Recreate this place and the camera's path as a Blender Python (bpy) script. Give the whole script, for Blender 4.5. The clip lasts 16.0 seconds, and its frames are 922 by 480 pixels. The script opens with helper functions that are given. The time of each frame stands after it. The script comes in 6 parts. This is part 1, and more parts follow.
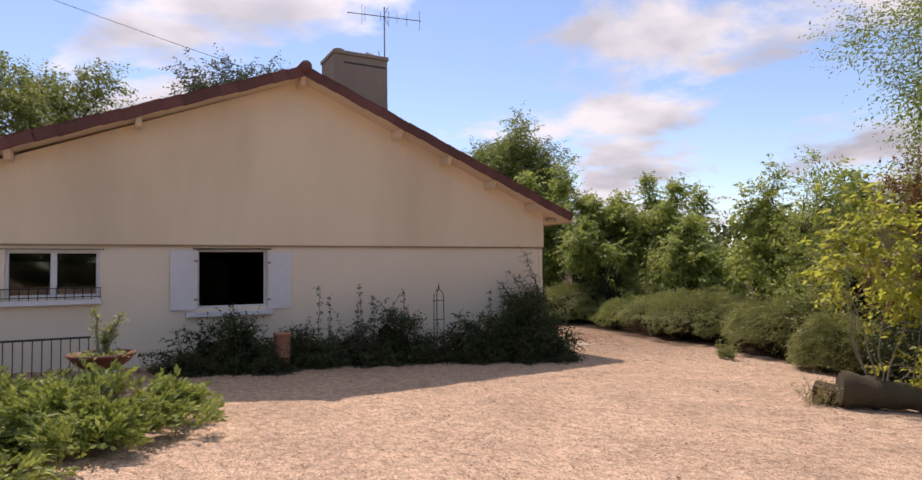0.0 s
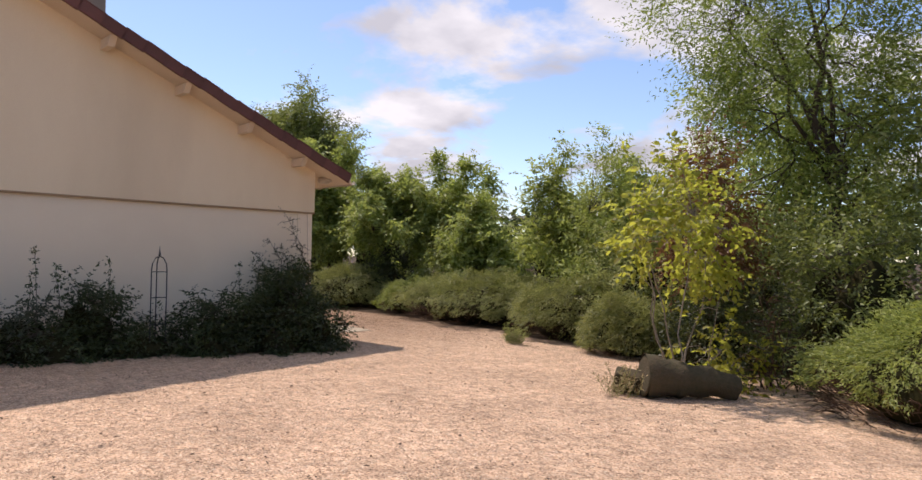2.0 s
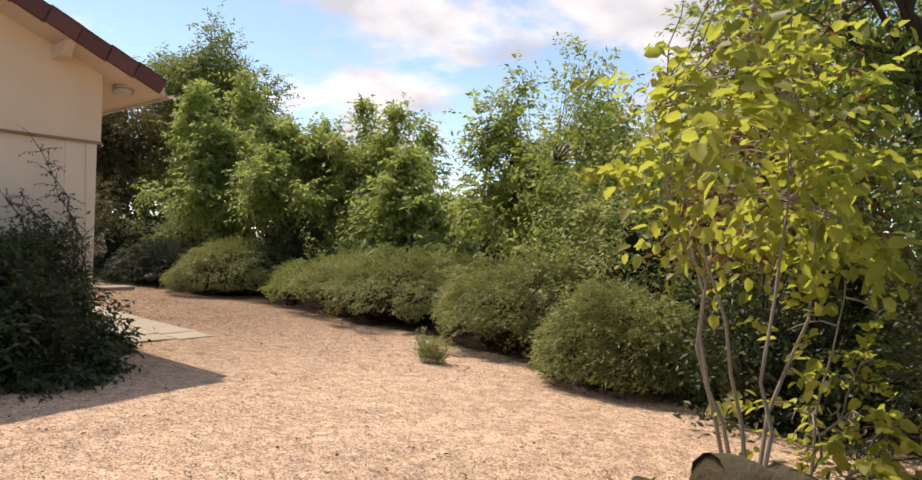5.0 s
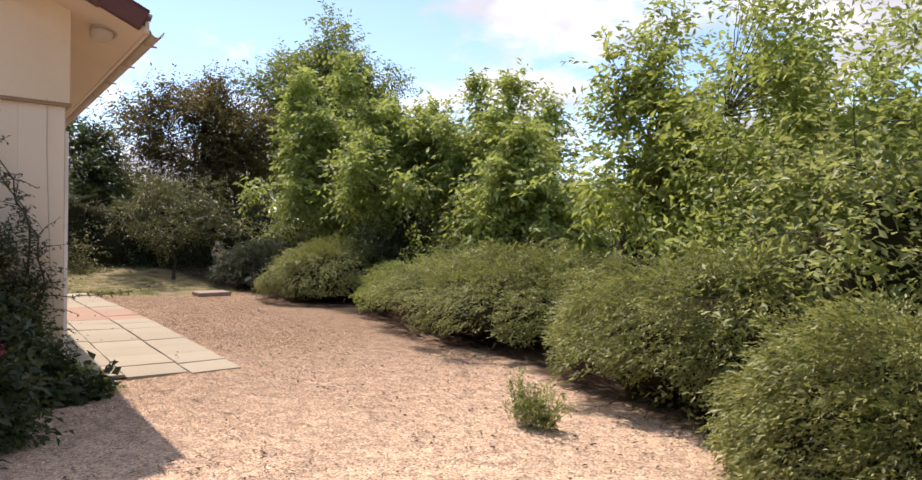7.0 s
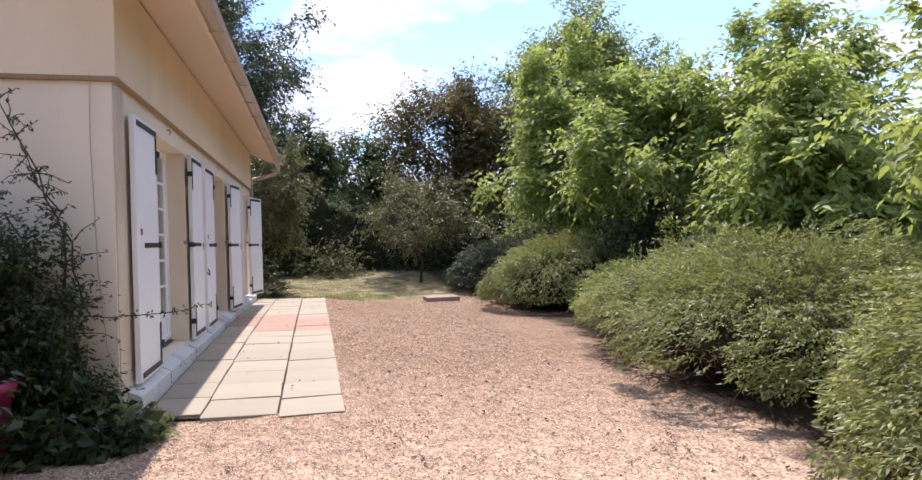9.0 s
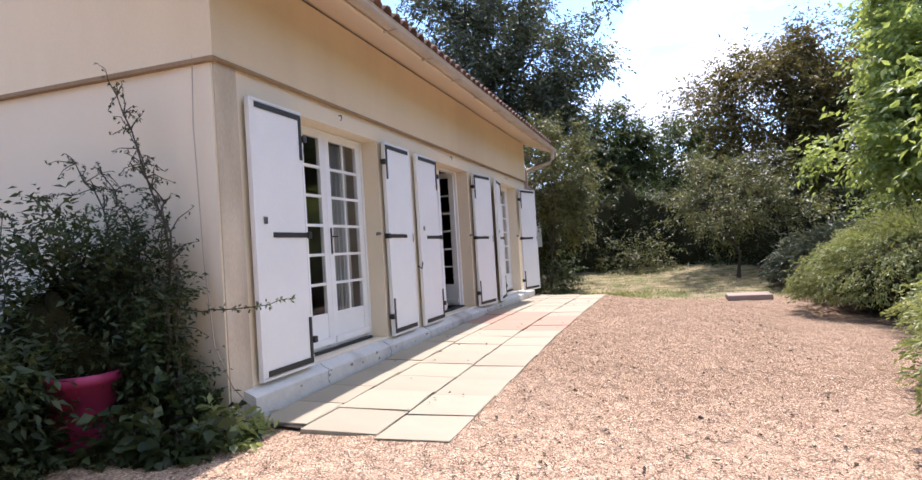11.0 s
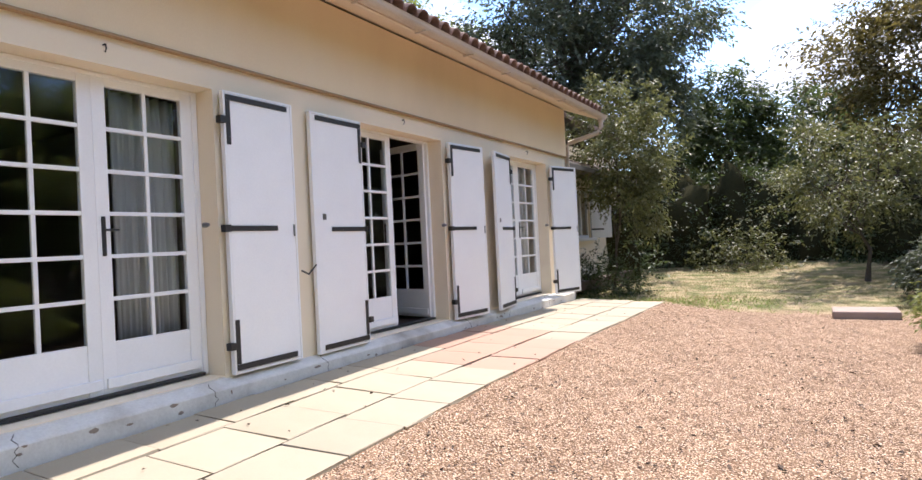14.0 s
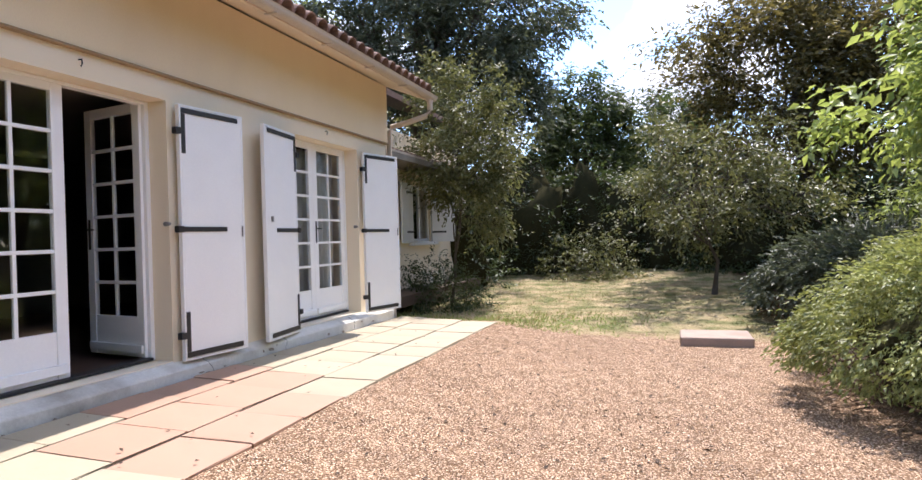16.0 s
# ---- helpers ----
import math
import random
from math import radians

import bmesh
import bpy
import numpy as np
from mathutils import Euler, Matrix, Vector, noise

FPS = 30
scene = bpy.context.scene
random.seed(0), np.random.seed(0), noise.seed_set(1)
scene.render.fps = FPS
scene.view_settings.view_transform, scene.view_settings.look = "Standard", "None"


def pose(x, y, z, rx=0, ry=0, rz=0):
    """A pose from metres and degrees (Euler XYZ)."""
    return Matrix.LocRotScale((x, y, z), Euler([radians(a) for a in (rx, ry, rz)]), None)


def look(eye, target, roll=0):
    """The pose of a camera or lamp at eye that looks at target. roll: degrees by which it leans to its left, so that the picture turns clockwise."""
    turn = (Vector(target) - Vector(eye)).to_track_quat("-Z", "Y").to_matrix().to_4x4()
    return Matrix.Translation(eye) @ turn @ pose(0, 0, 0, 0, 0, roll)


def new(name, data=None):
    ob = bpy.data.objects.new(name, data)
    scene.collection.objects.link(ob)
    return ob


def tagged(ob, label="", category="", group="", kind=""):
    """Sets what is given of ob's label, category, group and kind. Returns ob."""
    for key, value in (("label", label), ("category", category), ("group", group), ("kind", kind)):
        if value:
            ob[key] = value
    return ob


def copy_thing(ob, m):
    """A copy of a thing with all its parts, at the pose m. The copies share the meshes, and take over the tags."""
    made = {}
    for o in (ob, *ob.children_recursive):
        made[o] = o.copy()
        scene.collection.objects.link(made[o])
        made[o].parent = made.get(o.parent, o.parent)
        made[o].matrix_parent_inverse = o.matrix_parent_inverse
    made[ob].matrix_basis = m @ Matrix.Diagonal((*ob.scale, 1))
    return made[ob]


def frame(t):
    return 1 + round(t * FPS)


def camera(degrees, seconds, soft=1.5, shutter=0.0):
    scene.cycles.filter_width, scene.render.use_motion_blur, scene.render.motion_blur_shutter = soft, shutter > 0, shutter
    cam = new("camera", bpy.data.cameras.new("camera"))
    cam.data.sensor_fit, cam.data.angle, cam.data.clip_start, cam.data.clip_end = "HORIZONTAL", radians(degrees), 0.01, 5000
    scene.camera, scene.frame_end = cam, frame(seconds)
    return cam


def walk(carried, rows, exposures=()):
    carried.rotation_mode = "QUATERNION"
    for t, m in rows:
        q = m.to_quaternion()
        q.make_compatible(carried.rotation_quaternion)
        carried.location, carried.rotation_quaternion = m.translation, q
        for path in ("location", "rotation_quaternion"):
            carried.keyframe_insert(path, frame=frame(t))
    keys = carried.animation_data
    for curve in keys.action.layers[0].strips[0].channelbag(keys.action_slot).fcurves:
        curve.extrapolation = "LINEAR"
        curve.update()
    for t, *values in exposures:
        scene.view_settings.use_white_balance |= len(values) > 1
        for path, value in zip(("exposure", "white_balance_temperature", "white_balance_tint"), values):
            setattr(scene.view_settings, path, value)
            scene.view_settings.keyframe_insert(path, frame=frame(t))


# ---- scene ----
cam = camera(72.7, 16.0)
PATH = [
    (0, (-0.041, 0.021, 2.152), (0.923, 1.771, 2.241), -0.7),
    (0.5, (0.356, 0.567, 2.02), (1.444, 2.243, 2.103), -0.3),
    (1, (0.802, 1.032, 1.898), (2.033, 2.607, 1.973), 0.0),
    (1.5, (1.311, 1.486, 1.846), (2.679, 2.943, 1.912), 0.4),
    (2, (1.943, 1.933, 1.755), (3.422, 3.279, 1.809), 0.8),
    (2.5, (2.608, 2.38, 1.664), (4.164, 3.636, 1.707), 1.2),
    (3, (3.328, 2.777, 1.606), (4.929, 3.976, 1.631), 1.4),
    (3.2, (3.612, 2.946, 1.572), (5.224, 4.131, 1.589), 1.6),
    (5.3, (6.887, 5.043, 1.501), (8.431, 6.315, 1.505), 1.6),
    (5.5, (7.16, 5.244, 1.491), (8.685, 6.538, 1.493), 1.5),
    (6, (7.811, 5.706, 1.477), (9.277, 7.067, 1.476), 1.3),
    (6.5, (8.466, 6.138, 1.45), (9.845, 7.587, 1.446), 0.9),
    (7, (9.057, 6.578, 1.452), (10.315, 8.132, 1.446), 0.7),
    (7.5, (9.637, 7.059, 1.448), (10.739, 8.728, 1.438), 0.1),
    (8, (10.183, 7.501, 1.429), (11.105, 9.276, 1.419), -0.3),
    (8.5, (10.768, 7.836, 1.414), (11.477, 9.706, 1.404), -0.9),
    (9, (11.342, 8.285, 1.372), (11.797, 10.233, 1.368), -1.6),
    (9.5, (11.796, 8.667, 1.369), (11.995, 10.657, 1.372), -2.1),
    (10, (12.262, 9.034, 1.314), (12.181, 11.032, 1.332), -2.9),
    (10.2, (12.421, 9.183, 1.276), (12.224, 11.173, 1.3), -3.1),
    (12.3, (13.445, 11.023, 1.122), (12.4, 12.728, 1.153), -3.5),
    (12.5, (13.522, 11.235, 1.123), (12.455, 12.926, 1.152), -3.4),
    (13, (13.656, 11.797, 1.147), (12.575, 13.479, 1.167), -3.3),
    (13.5, (13.781, 12.397, 1.163), (12.729, 14.098, 1.177), -3.1),
    (14, (13.868, 12.979, 1.193), (12.875, 14.715, 1.202), -2.8),
    (14.5, (13.901, 13.573, 1.239), (12.992, 15.354, 1.244), -2.5),
    (15, (13.929, 14.173, 1.241), (13.118, 16.001, 1.239), -2.2),
    (15.5, (13.878, 14.761, 1.265), (13.164, 16.629, 1.256), -1.9),
    (16, (13.876, 15.336, 1.243), (13.246, 17.234, 1.233), -1.6),
]
walk(cam, [(t, look(eye, target, roll)) for t, eye, target, roll in PATH], [(0, 0.12, 6720, 23), (3, 0.28, 6600, 18), (5.5, 0.46, 6950, 15), (8.5, 0.85, 5980, 21), (10, 1.04, 5780, 20), (12.5, 1.34, 5920, 17), (16, 1.33, 5920, 16)])

# ---- world and sun ----
SUN_DIR = Vector((0.1, 0.62, 1.0)).normalized()  # from the ground towards the sun
SUN_ELEV = math.asin(SUN_DIR.z)
SUN_AZ = math.atan2(SUN_DIR.x, SUN_DIR.y)
world = bpy.data.worlds.new("sky")
scene.world = world
world.use_nodes = True
wt = world.node_tree
wt.nodes.clear()
w_out = wt.nodes.new("ShaderNodeOutputWorld")
w_bg = wt.nodes.new("ShaderNodeBackground")
w_sky = wt.nodes.new("ShaderNodeTexSky")
w_sky.sky_type = "NISHITA"
w_sky.sun_disc = False
w_sky.sun_elevation = SUN_ELEV
w_sky.sun_rotation = SUN_AZ
w_sky.air_density, w_sky.dust_density, w_sky.ozone_density = 1.0, 0.2, 2.5
w_co = wt.nodes.new("ShaderNodeTexCoord")
w_sep = wt.nodes.new("ShaderNodeSeparateXYZ")
w_addz = wt.nodes.new("ShaderNodeMath")
w_addz.operation, w_addz.inputs[1].default_value = "ADD", 0.22
w_divx = wt.nodes.new("ShaderNodeMath")
w_divx.operation = "DIVIDE"
w_divy = wt.nodes.new("ShaderNodeMath")
w_divy.operation = "DIVIDE"
w_com = wt.nodes.new("ShaderNodeCombineXYZ")
w_n1 = wt.nodes.new("ShaderNodeTexNoise")
w_n1.inputs["Scale"].default_value, w_n1.inputs["Detail"].default_value = 1.55, 9.0
w_n1.inputs["Roughness"].default_value, w_n1.inputs["Distortion"].default_value = 0.56, 0.25
w_ramp = wt.nodes.new("ShaderNodeValToRGB")
w_ramp.color_ramp.elements[0].position, w_ramp.color_ramp.elements[1].position = 0.485, 0.575
w_n2 = wt.nodes.new("ShaderNodeTexNoise")
w_n2.inputs["Scale"].default_value, w_n2.inputs["Detail"].default_value = 2.4, 6.0
w_ramp2 = wt.nodes.new("ShaderNodeValToRGB")
w_ramp2.color_ramp.elements[0].position, w_ramp2.color_ramp.elements[1].position = 0.38, 0.62
w_ramp2.color_ramp.elements[0].color = (2.9, 3.0, 3.3, 1)
w_ramp2.color_ramp.elements[1].color = (4.9, 4.95, 5.1, 1)
w_mix = wt.nodes.new("ShaderNodeMix")
w_mix.data_type = "RGBA"
L = wt.links.new
L(w_co.outputs["Generated"], w_sep.inputs[0])
L(w_sep.outputs["Z"], w_addz.inputs[0])
L(w_sep.outputs["X"], w_divx.inputs[0])
L(w_addz.outputs[0], w_divx.inputs[1])
L(w_sep.outputs["Y"], w_divy.inputs[0])
L(w_addz.outputs[0], w_divy.inputs[1])
L(w_divx.outputs[0], w_com.inputs[0])
L(w_divy.outputs[0], w_com.inputs[1])
w_off = wt.nodes.new("ShaderNodeVectorMath")
w_off.operation, w_off.inputs[1].default_value = "ADD", (5.3, -2.1, 0.0)
L(w_com.outputs[0], w_off.inputs[0])
L(w_off.outputs[0], w_n1.inputs["Vector"])
L(w_com.outputs[0], w_n2.inputs["Vector"])
L(w_n1.outputs[0], w_ramp.inputs[0])
L(w_n2.outputs[0], w_ramp2.inputs[0])
L(w_ramp.outputs[0], w_mix.inputs["Factor"])
L(w_sky.outputs[0], w_mix.inputs["A"])
# clouds are brighter towards the sun
w_dot = wt.nodes.new("ShaderNodeVectorMath")
w_dot.operation, w_dot.inputs[1].default_value = "DOT_PRODUCT", SUN_DIR
w_max = wt.nodes.new("ShaderNodeMath")
w_max.operation, w_max.inputs[1].default_value = "MAXIMUM", 0.0
w_sq = wt.nodes.new("ShaderNodeMath")
w_sq.operation, w_sq.inputs[1].default_value = "POWER", 2.0
w_glow = wt.nodes.new("ShaderNodeMath")
w_glow.operation, w_glow.inputs[1].default_value, w_glow.inputs[2].default_value = "MULTIPLY_ADD", 0.6, 0.9
w_scale = wt.nodes.new("ShaderNodeVectorMath")
w_scale.operation = "SCALE"
L(w_co.outputs["Generated"], w_dot.inputs[0])
L(w_dot.outputs["Value"], w_max.inputs[0])
L(w_max.outputs[0], w_sq.inputs[0])
L(w_sq.outputs[0], w_glow.inputs[0])
L(w_ramp2.outputs[0], w_scale.inputs[0])
L(w_glow.outputs[0], w_scale.inputs["Scale"])
L(w_scale.outputs[0], w_mix.inputs["B"])
L(w_mix.outputs["Result"], w_bg.inputs["Color"])
L(w_bg.outputs[0], w_out.inputs[0])
w_bg.inputs["Strength"].default_value = 0.15

sun = new("sun", bpy.data.lights.new("sun", "SUN"))
sun.data.energy, sun.data.angle, sun.data.color = 3.7, radians(0.6), (1.0, 0.905, 0.78)
sun.matrix_world = look(SUN_DIR * 60, (0, 0, 0))


# ---- materials ----
def material(name, base, rough=0.8, second=None, scale=8.0, fine=90.0, bump=0.3, dist=0.01, metal=0.0, spec=0.4, amount=0.5, stain=0.0, stretch=(1, 1, 1), per="none", spread=0.15):
    """Noise-mottled surface: two colours, a large and a fine scale, bump and optional variation per object or island."""
    m = bpy.data.materials.new(name)
    m.use_nodes = True
    nt = m.node_tree
    b = nt.nodes["Principled BSDF"]
    b.inputs["Roughness"].default_value, b.inputs["Metallic"].default_value = rough, metal
    b.inputs["Specular IOR Level"].default_value = spec
    second = second or tuple(c * 0.8 for c in base)
    co = nt.nodes.new("ShaderNodeTexCoord")
    mp = nt.nodes.new("ShaderNodeMapping")
    mp.inputs["Scale"].default_value = stretch
    nt.links.new(co.outputs["Object"], mp.inputs[0])
    n1 = nt.nodes.new("ShaderNodeTexNoise")
    n1.inputs["Scale"].default_value, n1.inputs["Detail"].default_value, n1.inputs["Roughness"].default_value = scale, 6, 0.6
    n2 = nt.nodes.new("ShaderNodeTexNoise")
    n2.inputs["Scale"].default_value, n2.inputs["Detail"].default_value = fine, 4
    nt.links.new(mp.outputs[0], n1.inputs["Vector"])
    nt.links.new(mp.outputs[0], n2.inputs["Vector"])
    add = nt.nodes.new("ShaderNodeMath")
    add.operation, add.inputs[1].default_value = "MULTIPLY_ADD", 0.5
    half = nt.nodes.new("ShaderNodeMath")
    half.operation, half.inputs[1].default_value = "MULTIPLY", 0.5
    nt.links.new(n1.outputs[0], half.inputs[0])
    nt.links.new(n2.outputs[0], add.inputs[0])
    nt.links.new(half.outputs[0], add.inputs[2])
    rp = nt.nodes.new("ShaderNodeValToRGB")
    rp.color_ramp.elements[0].position, rp.color_ramp.elements[1].position = 0.5 - 0.22, 0.5 + 0.22
    rp.color_ramp.elements[0].color, rp.color_ramp.elements[1].color = (*second, 1), (*base, 1)
    nt.links.new(add.outputs[0], rp.inputs[0])
    col = rp.outputs[0]
    if per != "none":
        if per == "island":
            src = nt.nodes.new("ShaderNodeNewGeometry").outputs["Random Per Island"]
        else:
            src = nt.nodes.new("ShaderNodeObjectInfo").outputs["Random"]
        mr = nt.nodes.new("ShaderNodeMapRange")
        mr.inputs["To Min"].default_value, mr.inputs["To Max"].default_value = 1 - spread, 1 + spread
        nt.links.new(src, mr.inputs["Value"])
        hs = nt.nodes.new("ShaderNodeHueSaturation")
        nt.links.new(mr.outputs[0], hs.inputs["Value"])
        nt.links.new(col, hs.inputs["Color"])
        col = hs.outputs[0]
    if stain > 0:
        n3 = nt.nodes.new("ShaderNodeTexNoise")
        n3.inputs["Scale"].default_value, n3.inputs["Detail"].default_value = scale * 0.23, 8
        nt.links.new(mp.outputs[0], n3.inputs["Vector"])
        r3 = nt.nodes.new("ShaderNodeMapRange")
        r3.inputs["From Min"].default_value, r3.inputs["From Max"].default_value = 0.5, 0.75
        r3.inputs["To Max"].default_value = stain
        nt.links.new(n3.outputs[0], r3.inputs["Value"])
        mx = nt.nodes.new("ShaderNodeMix")
        mx.data_type, mx.blend_type = "RGBA", "MULTIPLY"
        mx.inputs["B"].default_value = (0.42, 0.38, 0.33, 1)
        nt.links.new(r3.outputs[0], mx.inputs["Factor"])
        nt.links.new(col, mx.inputs["A"])
        col = mx.outputs["Result"]
    nt.links.new(col, b.inputs["Base Color"])
    if bump > 0:
        bp = nt.nodes.new("ShaderNodeBump")
        bp.inputs["Strength"].default_value, bp.inputs["Distance"].default_value = bump, dist
        nt.links.new(add.outputs[0], bp.inputs["Height"])
        nt.links.new(bp.outputs[0], b.inputs["Normal"])
    return m


def leaf_material(name, dark, light, through_col, rough=0.5, mix=0.38):
    """Foliage: colour by island, part of the light comes through the blade."""
    m = bpy.data.materials.new(name)
    m.use_nodes = True
    nt = m.node_tree
    b = nt.nodes["Principled BSDF"]
    out = nt.nodes["Material Output"]
    b.inputs["Roughness"].default_value = rough
    b.inputs["Specular IOR Level"].default_value = 0.45
    g = nt.nodes.new("ShaderNodeNewGeometry")
    rp = nt.nodes.new("ShaderNodeValToRGB")
    rp.color_ramp.elements[0].color, rp.color_ramp.elements[1].color = (*dark, 1), (*light, 1)
    nt.links.new(g.outputs["Random Per Island"], rp.inputs[0])
    co = nt.nodes.new("ShaderNodeTexCoord")
    n = nt.nodes.new("ShaderNodeTexNoise")
    n.inputs["Scale"].default_value, n.inputs["Detail"].default_value = 1.4, 6
    nt.links.new(co.outputs["Object"], n.inputs["Vector"])
    mr = nt.nodes.new("ShaderNodeMapRange")
    mr.inputs["From Min"].default_value, mr.inputs["From Max"].default_value = 0.3, 0.7
    mr.inputs["To Min"].default_value, mr.inputs["To Max"].default_value = 0.6, 1.4
    nt.links.new(n.outputs[0], mr.inputs["Value"])
    hs = nt.nodes.new("ShaderNodeHueSaturation")
    nt.links.new(mr.outputs[0], hs.inputs["Value"])
    nt.links.new(rp.outputs[0], hs.inputs["Color"])
    nt.links.new(hs.outputs[0], b.inputs["Base Color"])
    tr = nt.nodes.new("ShaderNodeBsdfTranslucent")
    mul = nt.nodes.new("ShaderNodeMix")
    mul.data_type, mul.blend_type = "RGBA", "MIX"
    mul.inputs["Factor"].default_value = 0.5
    mul.inputs["B"].default_value = (*through_col, 1)
    nt.links.new(hs.outputs[0], mul.inputs["A"])
    nt.links.new(mul.outputs["Result"], tr.inputs["Color"])
    ms = nt.nodes.new("ShaderNodeMixShader")
    ms.inputs[0].default_value = mix
    nt.links.new(b.outputs[0], ms.inputs[1])
    nt.links.new(tr.outputs[0], ms.inputs[2])
    nt.links.new(ms.outputs[0], out.inputs["Surface"])
    return m


def glass_material(name):
    m = bpy.data.materials.new(name)
    m.use_nodes = True
    b = m.node_tree.nodes["Principled BSDF"]
    b.inputs["Base Color"].default_value = (0.95, 0.97, 0.96, 1)
    b.inputs["Roughness"].default_value = 0.015
    b.inputs["Transmission Weight"].default_value = 1.0
    b.inputs["IOR"].default_value = 1.45
    return m


def ground_material():
    """Pink-beige gravel that gives way to a dry lawn and to soil under the shrubs."""
    m = bpy.data.materials.new("gravel_and_lawn")
    m.use_nodes = True
    nt = m.node_tree
    b = nt.nodes["Principled BSDF"]
    b.inputs["Roughness"].default_value = 0.95
    b.inputs["Specular IOR Level"].default_value = 0.2
    co = nt.nodes.new("ShaderNodeTexCoord")
    vor = nt.nodes.new("ShaderNodeTexVoronoi")
    vor.inputs["Scale"].default_value = 68
    nt.links.new(co.outputs["Object"], vor.inputs["Vector"])
    stones = nt.nodes.new("ShaderNodeValToRGB")
    e = stones.color_ramp.elements
    e[0].position, e[0].color = 0.06, (0.36, 0.23, 0.15, 1)
    e[1].position, e[1].color = 1.0, (0.87, 0.70, 0.52, 1)
    for p, c in ((0.3, (0.64, 0.435, 0.295, 1)), (0.6, (0.77, 0.545, 0.375, 1)), (0.8, (0.71, 0.49, 0.32, 1))):
        x = e.new(p)
        x.color = c
    sepc = nt.nodes.new("ShaderNodeSeparateColor")
    nt.links.new(vor.outputs["Color"], sepc.inputs[0])
    nt.links.new(sepc.outputs[0], stones.inputs[0])
    big = nt.nodes.new("ShaderNodeTexNoise")
    big.inputs["Scale"].default_value, big.inputs["Detail"].default_value = 0.9, 7
    nt.links.new(co.outputs["Object"], big.inputs["Vector"])
    mr = nt.nodes.new("ShaderNodeMapRange")
    mr.inputs["From Min"].default_value, mr.inputs["From Max"].default_value = 0.3, 0.7
    mr.inputs["To Min"].default_value, mr.inputs["To Max"].default_value = 0.84, 1.1
    nt.links.new(big.outputs[0], mr.inputs["Value"])
    hs = nt.nodes.new("ShaderNodeHueSaturation")
    # random tone, partly standing in for shading on small gravel clods
    clod_tone = nt.nodes.new("ShaderNodeTexNoise")
    clod_tone.inputs["Scale"].default_value, clod_tone.inputs["Detail"].default_value, clod_tone.inputs["Roughness"].default_value = 8.0, 6, 0.65
    nt.links.new(co.outputs["Object"], clod_tone.inputs["Vector"])
    smr = nt.nodes.new("ShaderNodeMapRange")
    smr.inputs["From Min"].default_value, smr.inputs["From Max"].default_value = 0.38, 0.6
    smr.inputs["To Min"].default_value, smr.inputs["To Max"].default_value = 0.80, 1.12
    nt.links.new(clod_tone.outputs[0], smr.inputs["Value"])
    both = nt.nodes.new("ShaderNodeMath")
    both.operation = "MULTIPLY"
    nt.links.new(mr.outputs[0], both.inputs[0])
    nt.links.new(smr.outputs[0], both.inputs[1])
    nt.links.new(both.outputs[0], hs.inputs["Value"])
    nt.links.new(stones.outputs[0], hs.inputs["Color"])
    # dark gaps: earth colour that also holds the shade between the stones
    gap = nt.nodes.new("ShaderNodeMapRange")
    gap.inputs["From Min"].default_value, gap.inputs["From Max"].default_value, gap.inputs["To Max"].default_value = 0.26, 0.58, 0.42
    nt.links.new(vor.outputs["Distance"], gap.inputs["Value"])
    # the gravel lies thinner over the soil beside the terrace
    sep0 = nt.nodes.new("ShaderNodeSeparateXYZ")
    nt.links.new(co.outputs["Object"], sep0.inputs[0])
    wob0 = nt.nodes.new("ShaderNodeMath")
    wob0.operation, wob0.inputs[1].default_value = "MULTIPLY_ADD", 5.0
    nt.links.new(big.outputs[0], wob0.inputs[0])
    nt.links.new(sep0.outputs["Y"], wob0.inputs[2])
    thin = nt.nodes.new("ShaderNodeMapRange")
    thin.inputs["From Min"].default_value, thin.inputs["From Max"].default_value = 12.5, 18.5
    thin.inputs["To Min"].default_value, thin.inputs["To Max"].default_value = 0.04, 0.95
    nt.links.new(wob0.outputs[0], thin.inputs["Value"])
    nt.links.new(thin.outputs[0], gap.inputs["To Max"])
    earth_and_shade = nt.nodes.new("ShaderNodeMix")
    earth_and_shade.data_type = "RGBA"
    earth_and_shade.inputs["B"].default_value = (0.17, 0.10, 0.055, 1)
    nt.links.new(gap.outputs[0], earth_and_shade.inputs["Factor"])
    nt.links.new(hs.outputs[0], earth_and_shade.inputs["A"])
    lawn = nt.nodes.new("ShaderNodeValToRGB")
    le = lawn.color_ramp.elements
    le[0].position, le[0].color = 0.35, (0.14, 0.15, 0.05, 1)
    le[1].position, le[1].color = 0.62, (0.40, 0.31, 0.175, 1)
    ln = nt.nodes.new("ShaderNodeTexNoise")
    ln.inputs["Scale"].default_value, ln.inputs["Detail"].default_value = 2.2, 10
    nt.links.new(co.outputs["Object"], ln.inputs["Vector"])
    nt.links.new(ln.outputs[0], lawn.inputs[0])
    sep = nt.nodes.new("ShaderNodeSeparateXYZ")
    nt.links.new(co.outputs["Object"], sep.inputs[0])
    wob = nt.nodes.new("ShaderNodeMath")
    wob.operation, wob.inputs[1].default_value = "MULTIPLY_ADD", 1.3
    nt.links.new(ln.outputs[0], wob.inputs[0])
    nt.links.new(sep.outputs["Y"], wob.inputs[2])
